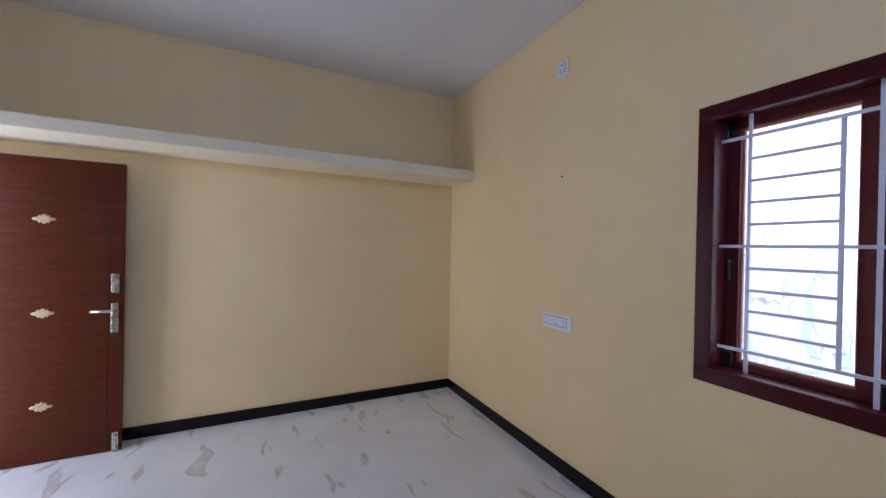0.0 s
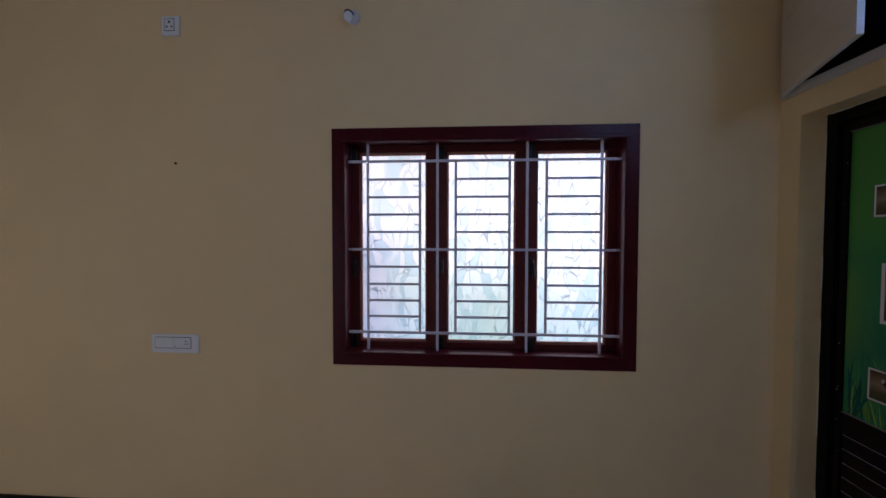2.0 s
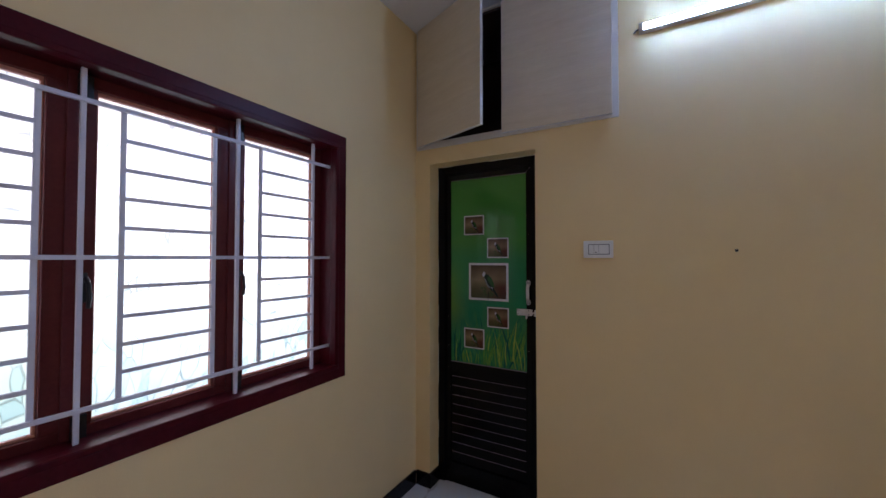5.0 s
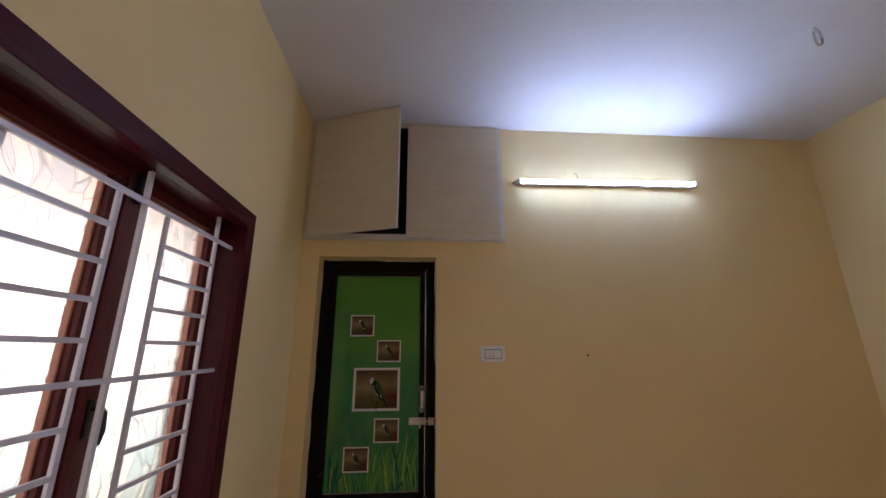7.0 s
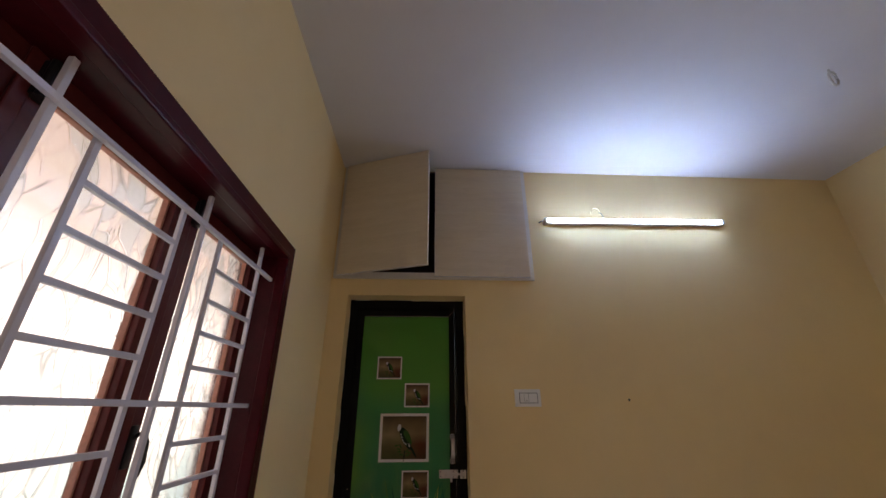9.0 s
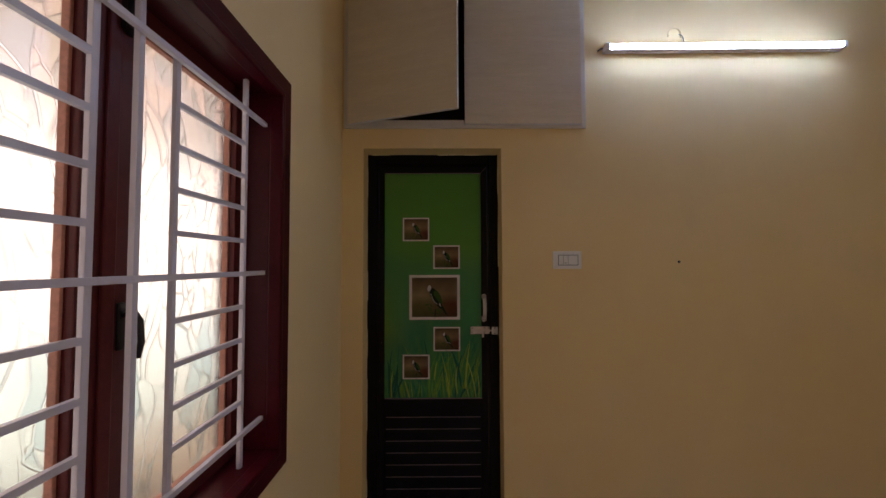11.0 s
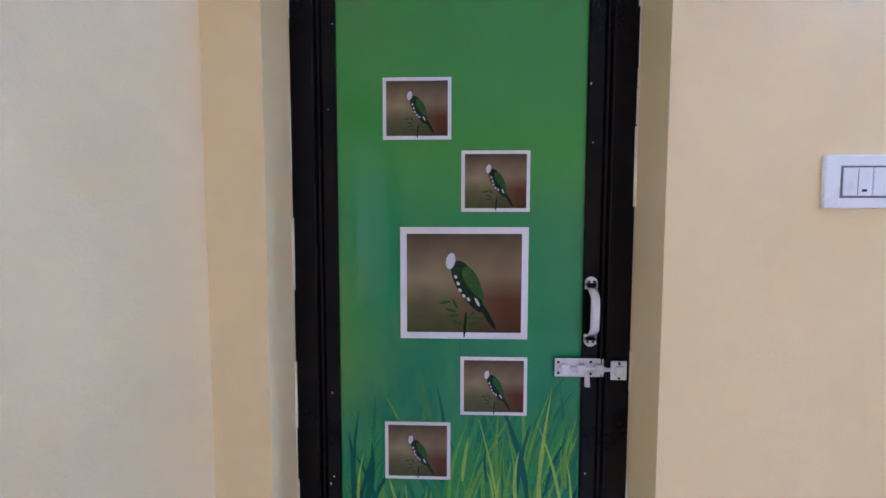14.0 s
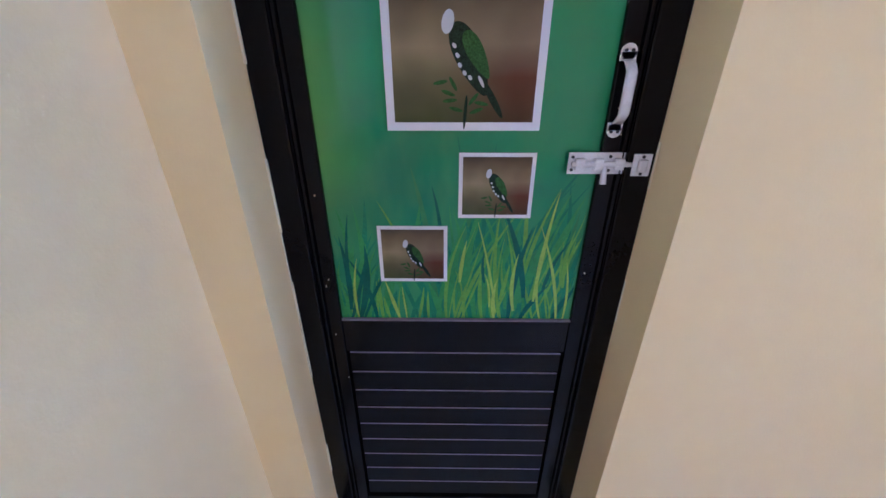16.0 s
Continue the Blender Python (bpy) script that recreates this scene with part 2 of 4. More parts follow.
def printed_ground():
    """Blurred field behind the printed motif: dusky brown above, tan belt, olive and russet below."""
    m, nt, b = tree("printed_brown")
    split = nt.nodes.new("ShaderNodeSeparateXYZ")
    made = nt.nodes.new("ShaderNodeTexCoord").outputs["Generated"]
    nt.links.new(made, split.inputs[0])
    tan = ramp(nt, split.outputs[2], ((0.0, (0.080, 0.085, 0.030)), (0.30, (0.150, 0.130, 0.058)), (0.56, (0.300, 0.225, 0.120)), (0.78, (0.210, 0.150, 0.080)), (1.0, (0.090, 0.060, 0.034))))
    russet = ramp(nt, split.outputs[2], ((0.0, (0.085, 0.042, 0.020)), (0.34, (0.125, 0.040, 0.022)), (0.58, (0.270, 0.180, 0.100)), (0.80, (0.200, 0.140, 0.075)), (1.0, (0.090, 0.060, 0.034))))
    side = ramp(nt, split.outputs[1], ((0.15, (1, 1, 1)), (0.65, (0, 0, 0))))
    colour = blend(nt, side, tan, russet)
    cloud = ramp(nt, noise_out(nt, made, 3.0, 1), ((0.35, (0.80, 0.80, 0.80)), (0.65, (1, 1, 1))))
    nt.links.new(blend(nt, 1.0, colour, cloud, "MULTIPLY"), b.inputs["Base Color"])
    b.inputs["Roughness"].default_value = 0.12
    b.inputs["Specular IOR Level"].default_value = 0.22
    return m


WALL = plaster("cream_wall_paint", (0.90, 0.68, 0.355), (0.79, 0.56, 0.29))
CEIL = plaster("white_ceiling_paint", (0.80, 0.78, 0.79), (0.70, 0.66, 0.63))
SHELF = plaster("cream_shelf_paint", (0.87, 0.77, 0.56), (0.66, 0.54, 0.36))
FLOOR = marble_floor()
GRANITE = surface("black_granite", (0.007, 0.006, 0.007), 0.12, 0.5, 60, 400, 0.02, spec=0.22)
MAROON = wood("maroon_varnished_wood", (0.050, 0.0026, 0.0065), (0.085, 0.006, 0.012), (1.5, 1.5, 1.5), 0.33, 0.0, 5.0, 0.16)
# sash and putty colours lightened to stand in for daylight on the sash edges
MAROON_SASH = wood("maroon_painted_sash", (0.090, 0.013, 0.014), (0.145, 0.026, 0.025), (1.5, 1.5, 1.5), 0.34, 0.0, 6.0, 0.25)
LIT_PUTTY = surface("red_brown_lit_putty", (0.56, 0.25, 0.18), 0.6, 0.2, 30, 120, 0.3)
GRILLE = surface("white_grille_enamel", (0.74, 0.72, 0.80), 0.35, 0.06, 8, 90, 0.15)
GLASS = figured_glass()
OUT = outdoors()
BLACK_METAL = surface("black_fitting", (0.012, 0.012, 0.014), 0.35, 0.3, 30, 200, 0.1)
TEAK = wood("brown_laminate", (0.058, 0.0115, 0.0028), (0.105, 0.0235, 0.0065), (1, 0.8, 16), 0.40, 0.0, 2.2, 0.15)
STEEL = surface("brushed_steel", (0.62, 0.60, 0.57), 0.28, 0.1, 20, 300, 0.1, metal=1.0)
BRASS = surface("pale_gold_inlay", (0.50, 0.36, 0.20), 0.45, 0.15, 40, 200, 0.15, metal=0.6)
PVC = surface("black_pvc", (0.0045, 0.004, 0.0045), 0.20, 0.10, 4, 150, 0.0, spec=0.14)
# highlight along the black PVC edges, put in as a paler colour
PVC_LINE = surface("grey_edge_highlight", (0.20, 0.155, 0.20), 0.35, 0.1, 20, 200, 0.05)
PRINT = printed_green()
BROWN_PRINT = printed_ground()
WHITE_EDGE = surface("white_print_border", (0.78, 0.76, 0.78), 0.18, 0.03, 10, 200, 0.02)
MOTIF_DARK = surface("dark_green_print", (0.010, 0.024, 0.014), 0.15, 0.6, 90, 300, 0.02, spec=0.22)
MOTIF_GREEN = surface("green_print", (0.030, 0.095, 0.022), 0.15, 0.5, 70, 300, 0.02, spec=0.22)
MOTIF_PALE = surface("pale_print", (0.58, 0.58, 0.60), 0.15, 0.06, 60, 300, 0.02, spec=0.22)
BLADES = [surface("printed_blade", c, 0.13, 0.25, 8, 60, 0.02, stretch=(1, 3, 3), spec=0.25) for c in ((0.020, 0.195, 0.095), (0.042, 0.255, 0.070), (0.13, 0.34, 0.055), (0.006, 0.105, 0.075), (0.30, 0.47, 0.08))]
SOFT_BLADES = [surface("blurred_blade", c, 0.12, 0.2, 6, 60, 0.02, spec=0.25) for c in ((0.014, 0.170, 0.088), (0.040, 0.215, 0.075))]
WHITE_PLASTIC = surface("white_plastic", (0.86, 0.85, 0.84), 0.3, 0.03, 12, 300, 0.03)
GREY_PLASTIC = surface("grey_gap", (0.16, 0.16, 0.17), 0.5, 0.1, 30, 300, 0.05)
WHITE_METAL = surface("white_enamelled_metal", (0.74, 0.70, 0.70), 0.28, 0.06, 25, 200, 0.08)
LAMINATE = wood("pale_oak_laminate", (0.67, 0.57, 0.43), (0.79, 0.69, 0.55), (1, 1.0, 12), 0.42, 0.0, 2.0)
EDGE_BAND = surface("white_edge_band", (0.74, 0.73, 0.74), 0.35, 0.03, 12, 200, 0.03)
PALE_FRAME = surface("pale_frame_laminate", (0.72, 0.67, 0.61), 0.4, 0.06, 6, 120, 0.05)
DARK_BOARD = surface("dark_brown_board", (0.030, 0.013, 0.008), 0.55, 0.2, 8, 120, 0.1)
TUBE_GLOW = light_source("tube_glow", (0.315, 0.545, 1.0), TUBE)
EARTH = surface("dry_earth", (0.22, 0.17, 0.12), 0.9, 0.2, 0.8, 12, 0.4)
HOLE = surface("dark_plug", (0.02, 0.018, 0.016), 0.7, 0.2, 50, 200, 0.1)


# ---- building helpers ----
def box(bm, x0, x1, y0, y1, z0, z1, bevel=0.0, turn=None, segments=2):
    made = bmesh.ops.create_cube(bm, size=1.0)["verts"]
    for v in made:
        v.co = Vector(((x0 + x1) / 2 + v.co.x * (x1 - x0), (y0 + y1) / 2 + v.co.y * (y1 - y0), (z0 + z1) / 2 + v.co.z * (z1 - z0)))
    if bevel:
        edges = list({e for v in made for e in v.link_edges})
        out = bmesh.ops.bevel(bm, geom=edges, offset=bevel, segments=segments, affect="EDGES", profile=0.6)
        made = list({v for f in out["faces"] for v in f.verts} | {v for v in made if v.is_valid})
    if turn is not None:
        bmesh.ops.transform(bm, matrix=turn, verts=made)
    return bm


def rod(bm, a, b, radius, sides=14, radius2=None, caps=True):
    a, b = Vector(a), Vector(b)
    m = Matrix.Translation((a + b) / 2) @ (b - a).to_track_quat("Z", "Y").to_matrix().to_4x4()
    bmesh.ops.create_cone(bm, cap_ends=caps, segments=sides, radius1=radius, radius2=radius if radius2 is None else radius2, depth=(b - a).length, matrix=m)
    return bm


def sweep(bm, points, radius, sides=10):
    """A bent round bar through the points."""
    points = [Vector(p) for p in points]
    rings, side = [], None
    for n, p in enumerate(points):
        way = (points[min(n + 1, len(points) - 1)] - points[max(n - 1, 0)]).normalized()
        side = way.orthogonal() if side is None else side - way * side.dot(way)
        side.normalize()
        up = way.cross(side)
        rings.append([bm.verts.new(p + radius * (side * math.cos(2 * math.pi * k / sides) + up * math.sin(2 * math.pi * k / sides))) for k in range(sides)])
    for r, s in zip(rings, rings[1:]):
        for k in range(sides):
            bm.faces.new((r[k], r[(k + 1) % sides], s[(k + 1) % sides], s[k]))
    bm.faces.new(rings[0][::-1])
    bm.faces.new(rings[-1])
    return bm


def thing(name, at, label, category, group="", kind=""):
    ob = new(name)
    ob.location = at
    ob.empty_display_size = 0.1
    return tagged(ob, label, category, group, kind)


def part(name, bm, material, parent=None, label="", smooth=False):
    """Links a bmesh, given in world metres, as one mesh, under a thing or a part where there is one."""
    top = parent
    while top is not None and top.parent is not None:
        top = top.parent
    if top is not None:
        bmesh.ops.translate(bm, vec=-top.location, verts=bm.verts)
    bmesh.ops.recalc_face_normals(bm, faces=bm.faces)
    me = bpy.data.meshes.new(name)
    bm.to_mesh(me)
    bm.free()
    me.materials.append(material)
    if smooth:
        me.polygons.foreach_set("use_smooth", [True] * len(me.polygons))
    ob = new(name, me)
    ob.parent = parent
    return tagged(ob, label)


def B(*args, **keys):
    return box(bmesh.new(), *args, **keys)


def wall(name, us, vs, holes, place, depth, material, label):
    """A wall with openings cut through it: cells of a grid, less those whose middle lies in a hole. place(u, v, d) gives the point."""
    bm = bmesh.new()
    solid = {}
    for i in range(len(us) - 1):
        for j in range(len(vs) - 1):
            u, v = (us[i] + us[i + 1]) / 2, (vs[j] + vs[j + 1]) / 2
            solid[i, j] = not any(a < u < b and c < v < d for a, b, c, d in holes)

    def quad(*corners):
        bm.faces.new([bm.verts.new(place(*c)) for c in corners])

    for (i, j), full in solid.items():
        if not full:
            continue
        a, b, c, d = us[i], us[i + 1], vs[j], vs[j + 1]
        for w in (0, depth):
            quad((a, c, w), (b, c, w), (b, d, w), (a, d, w))
        for other, ends in (((i - 1, j), ((a, c), (a, d))), ((i + 1, j), ((b, c), (b, d))), ((i, j - 1), ((a, c), (b, c))), ((i, j + 1), ((a, d), (b, d)))):
            if not solid.get(other, False):
                (p, q), (r, s) = ends
                quad((p, q, 0), (r, s, 0), (r, s, depth), (p, q, depth))
    bmesh.ops.remove_doubles(bm, verts=bm.verts, dist=0.0005)
    return tagged(part(name, bm, material), label, "wall", kind="structure")


# ---- structure ----
WIN = (-2.15, -0.675, 0.92, 2.085)
DOOR = (-0.803, -0.108, 0.0, 2.10)
LOFT = (-1.205, -0.045, 2.235, 2.985)
ENTRY = (-4.42, -3.62, 0.0, 2.06)

wall("wall_north", (WEST - THICK, WIN[0], WIN[1], THICK), (0, WIN[2], WIN[3], HIGH), [WIN], lambda u, v, d: (u, d, v), THICK, WALL, "cream painted plaster wall with a maroon window")
wall("wall_east", (SOUTH, LOFT[0], DOOR[0], DOOR[1], LOFT[1], 0), (0, DOOR[3], LOFT[2], LOFT[3], HIGH), [DOOR, LOFT], lambda u, v, d: (d, u, v), THICK, WALL, "cream plaster wall with bathroom door and loft cupboard")
wall("wall_south", (WEST - THICK, ENTRY[0], ENTRY[1], THICK), (0, ENTRY[3], HIGH), [ENTRY], lambda u, v, d: (u, SOUTH - d, v), THICK, WALL, "plain cream plaster wall with the entry opening")
wall("wall_west", (SOUTH, 0), (0, HIGH), [], lambda u, v, d: (WEST - d, u, v), THICK, WALL, "cream plaster wall under a long loft shelf")
tagged(part("floor", B(WEST - THICK, THICK, SOUTH - THICK, THICK, -0.15, 0.020), FLOOR), "polished white marble-look floor with grey-brown smears", "floor", kind="structure")
tagged(part("ceiling", B(WEST - THICK, THICK, SOUTH - THICK, THICK, HIGH, HIGH + 0.12), CEIL), "smooth white painted plaster ceiling", "ceiling", kind="structure")
# plain passage that closes the place behind the open entry
bm = bmesh.new()
HX0, HX1, HY0, HY1 = -4.9, -3.1, -5.1, SOUTH - THICK
box(bm, HX0 - 0.1, HX0, HY0, HY1, -0.15, 2.7)
box(bm, HX1, HX1 + 0.1, HY0, HY1, -0.15, 2.7)
box(bm, HX0 - 0.1, HX1 + 0.1, HY0 - 0.1, HY0, -0.15, 2.7)
tagged(part("wall_passage", bm, WALL), "plain cream walls of the passage outside", "wall", kind="structure")
tagged(part("ceiling_passage", B(HX0 - 0.1, HX1 + 0.1, HY0 - 0.1, HY1, 2.7, 2.8), CEIL), "plain white passage ceiling", "ceiling", kind="structure")
tagged(part("floor_passage", B(HX0, HX1, HY0, HY1, -0.15, -0.004), FLOOR), "white passage floor", "floor", kind="structure")
bm = bmesh.new()
bmesh.ops.create_grid(bm, x_segments=2, y_segments=2, size=400, matrix=Matrix.Translation((0, 0, -0.4)))
tagged(part("ground", bm, EARTH), "dry bare earth around the house", "ground", kind="structure")
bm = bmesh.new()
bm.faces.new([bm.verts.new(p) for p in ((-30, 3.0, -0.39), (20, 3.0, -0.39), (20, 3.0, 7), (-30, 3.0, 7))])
tagged(part("backdrop", bm, OUT), "glowing sheet of hazy bright daylight over pale greenery", "backdrop", kind="structure")

# baseboards of black granite, butted at the corners
BH, BT = 0.108, 0.014
tagged(part("baseboard_north", B(WEST + BT, -BT, -BT, 0, 0, BH, bevel=0.002), GRANITE), "polished black granite skirting", "baseboard", kind="structure")
tagged(part("baseboard_west", B(WEST, WEST + BT, SOUTH, 0, 0, BH, bevel=0.002), GRANITE), "polished black granite skirting", "baseboard", kind="structure")
bm = bmesh.new()
box(bm, -BT, 0, DOOR[1], -BT, 0, BH)
box(bm, -BT, 0.105, DOOR[1] - BT, DOOR[1], 0, BH)
box(bm, -BT, 0, SOUTH, DOOR[0], 0, BH)
box(bm, -BT, 0.105, DOOR[0], DOOR[0] + BT, 0, BH)
tagged(part("baseboard_east", bm, GRANITE), "polished black granite skirting turning into the door recess", "baseboard", kind="structure")
tagged(part("baseboard_south", B(ENTRY[1], -BT, SOUTH, SOUTH + BT, 0, BH, bevel=0.002), GRANITE), "polished black granite skirting", "baseboard", kind="structure")

# long concrete loft shelf
tagged(part("loft_shelf", B(WEST, -4.15, SOUTH, 0, 2.096, 2.178, bevel=0.004), SHELF), "long cream painted concrete loft shelf along the wall", "shelf", kind="structure")


# ---- window ----
def window():
    w = thing("window_1", (-1.41, 0, 0.89), "maroon three-sash window with white iron grille and figured glass", "window", kind="structure")
    ox0, ox1, oz0, oz1 = -2.181, -0.648, 0.891, 2.110
    ix0, ix1, iz0, iz1 = -2.118, -0.706, 0.950, 2.056

    def ring(name, x0, x1, z0, z1, t, y0, y1, bevel, mat):
        """Four mitred members of a frame, as one mesh."""
        bm = bmesh.new()
        for a, b, c, d in ((x0, x1, z0, z0 + t), (x0, x1, z1 - t, z1), (x0, x0 + t, z0 + t, z1 - t), (x1 - t, x1, z0 + t, z1 - t)):
            box(bm, a, b, y0, y1, c, d, bevel=bevel)
        return part(name, bm, mat, w)

    ring("casing", ox0, ox1, oz0, oz1, 0.052, -0.005, 0.0, 0.002, MAROON)
    ring("bead", ox0 + 0.046, ox1 - 0.046, oz0 + 0.046, oz1 - 0.046, 0.022, -0.0075, 0.034, 0.005, MAROON)
    ring("frame", WIN[0] + 0.001, WIN[1] - 0.001, WIN[2] + 0.001, WIN[3] - 0.001, 0.034, 0.034, 0.195, 0.003, MAROON)
    lefts = (-2.125, -1.648, -1.171)
    for n, x in enumerate(lefts):
        x0, x1, z0, z1, t = x, x + 0.475, 0.942, 2.062, 0.056
        bm = bmesh.new()
        for a, b, c, d in ((x0, x1, z0, z0 + t - 0.012), (x0, x1, z1 - t + 0.006, z1), (x0, x0 + t, z0 + t - 0.012, z1 - t + 0.006), (x1 - t, x1, z0 + t - 0.012, z1 - t + 0.006)):
            box(bm, a, b, 0.115, 0.158, c, d, bevel=0.003)
        sash = part("sash", bm, MAROON_SASH, w)
        pane = part("pane", B(x0 + t - 0.004, x1 - t + 0.004, 0.149, 0.153, z0 + t - 0.016, z1 - t + 0.010), GLASS, sash, "embossed leaf-pattern glass")
        pane.visible_shadow = False
        # putty bead, also standing in for the sash edge lit through the glass
        bm = bmesh.new()
        g0, g1, h0, h1 = x0 + t, x1 - t, z0 + t - 0.012, z1 - t + 0.006
        for a, b, c, d in ((g0, g1, h0, h0 + 0.008), (g0, g1, h1 - 0.012, h1), (g0, g0 + 0.007, h0 + 0.008, h1 - 0.012), (g1 - 0.007, g1, h0 + 0.008, h1 - 0.012)):
            box(bm, a, b, 0.133, 0.1485, c, d, bevel=0.002)
        part("glazing_bead", bm, LIT_PUTTY, sash, "pinkish brown glazing putty, lightened for the daylit sash edge")
        # black casement handle: base plate and hooked lever
        hx, hz = x0 + 0.030, 1.40
        bm = B(hx - 0.009, hx + 0.009, 0.107, 0.116, hz - 0.045, hz + 0.045, bevel=0.003)
        sweep(bm, [(hx, 0.108, hz + 0.02), (hx, 0.088, hz + 0.03), (hx + 0.003, 0.078, hz + 0.01), (hx + 0.005, 0.076, hz - 0.03), (hx + 0.004, 0.082, hz - 0.06)], 0.006)
        part("casement_handle", bm, BLACK_METAL, sash, "black metal casement handle", smooth=True)
        for hz in (0.985, 2.005):
            bm = B(x0 + 0.006, x0 + 0.042, 0.098, 0.116, hz - 0.038, hz + 0.038, bevel=0.003)
            rod(bm, (x0 + 0.012, 0.094, hz - 0.04), (x0 + 0.012, 0.094, hz + 0.04), 0.007)
            part("hinge", bm, BLACK_METAL, sash, "black sash hinge")
    # mullion strips on the meeting stiles
    for x in (-1.650, -1.173):
        part("mullion", B(x - 0.014, x + 0.014, 0.108, 0.1145, 0.952, 2.052, bevel=0.003), MAROON_SASH, w)
    gy = 0.062
    for x in (-2.010, -1.641, -1.177, -0.804):
        part("grille_bar", B(x - 0.0065, x + 0.0065, gy - 0.006, gy + 0.006, 0.952, 2.048, bevel=0.0015), GRILLE, w)
    for z in (1.951, 1.491, 1.052):
        part("grille_rail", B(-2.112, -0.703, gy - 0.0185, gy - 0.0065, z - 0.0065, z + 0.0065, bevel=0.0015), GRILLE, w)
    for x in (-1.733, -1.545, -1.267, -1.079):
        part("grille_stile", B(x - 0.0068, x + 0.0068, gy - 0.005, gy + 0.005, 1.046, 1.957, bevel=0.0015), GRILLE, w)
    for x0, x1 in ((-2.004, -1.739), (-1.539, -1.273), (-1.073, -0.810)):
        for z in (1.859, 1.766, 1.675, 1.583, 1.399, 1.307, 1.220, 1.135):
            part("grille_rung", B(x0, x1, gy - 0.005, gy + 0.005, z - 0.006, z + 0.006), GRILLE, w)
    return w


window()


# ---- bathroom door ----
def print_card(door, y0, y1, z0, z1, x):
    """A white-bordered print on the door panel; y0 is its edge nearer the window wall. Its motif is a perched bird
    reduced to plain slanted shapes.
    """
    card = part("print_border", B(x - 0.0022, x - 0.0004, y1, y0, z0, z1), WHITE_EDGE, door, "white-bordered brown print")
    w, h = y0 - y1, z1 - z0
    rim = 0.052 * w
    part("print_field", B(x - 0.0030, x - 0.0022, y1 + rim, y0 - rim, z0 + rim, z1 - rim), BROWN_PRINT, card)

    def blob(name, cu, cv, ru, rv, lean, mat, level, taper=0.0):
        bm = bmesh.new()
        ring = []
        for k in range(28):
            a = 2 * math.pi * k / 28
            u, v = ru * math.cos(a), rv * math.sin(a)
            u *= 1 + taper * v / rv
            ring.append(bm.verts.new((x - level, y0 - w * cu - w * (u * math.cos(lean) - v * math.sin(lean)), z0 + h * cv + w * (u * math.sin(lean) + v * math.cos(lean)))))
        face = bm.faces.new(ring)
        low = bmesh.ops.extrude_face_region(bm, geom=[face])
        bmesh.ops.translate(bm, vec=(0.0004, 0, 0), verts=[g for g in low["geom"] if isinstance(g, bmesh.types.BMVert)])
        return part(name, bm, mat, card)

    # the bird in plain shapes: slanted dark body, green wing, tail, pale throat and flecks, and the twig below
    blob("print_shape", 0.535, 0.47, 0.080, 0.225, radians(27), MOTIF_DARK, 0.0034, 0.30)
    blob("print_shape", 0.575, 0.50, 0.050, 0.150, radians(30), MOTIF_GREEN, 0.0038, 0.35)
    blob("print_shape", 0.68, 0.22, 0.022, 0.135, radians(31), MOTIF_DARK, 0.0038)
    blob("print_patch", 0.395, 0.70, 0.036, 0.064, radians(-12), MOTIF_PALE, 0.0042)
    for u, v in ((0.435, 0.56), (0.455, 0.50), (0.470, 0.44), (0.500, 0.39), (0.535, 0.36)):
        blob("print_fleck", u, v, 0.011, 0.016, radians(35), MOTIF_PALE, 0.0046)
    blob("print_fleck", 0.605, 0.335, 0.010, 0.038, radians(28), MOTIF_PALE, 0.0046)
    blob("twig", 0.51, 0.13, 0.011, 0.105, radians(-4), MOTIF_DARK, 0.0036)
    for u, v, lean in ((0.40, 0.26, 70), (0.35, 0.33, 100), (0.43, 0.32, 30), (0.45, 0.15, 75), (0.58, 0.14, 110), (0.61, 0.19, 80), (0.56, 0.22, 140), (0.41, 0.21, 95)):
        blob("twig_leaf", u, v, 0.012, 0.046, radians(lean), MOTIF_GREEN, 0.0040)


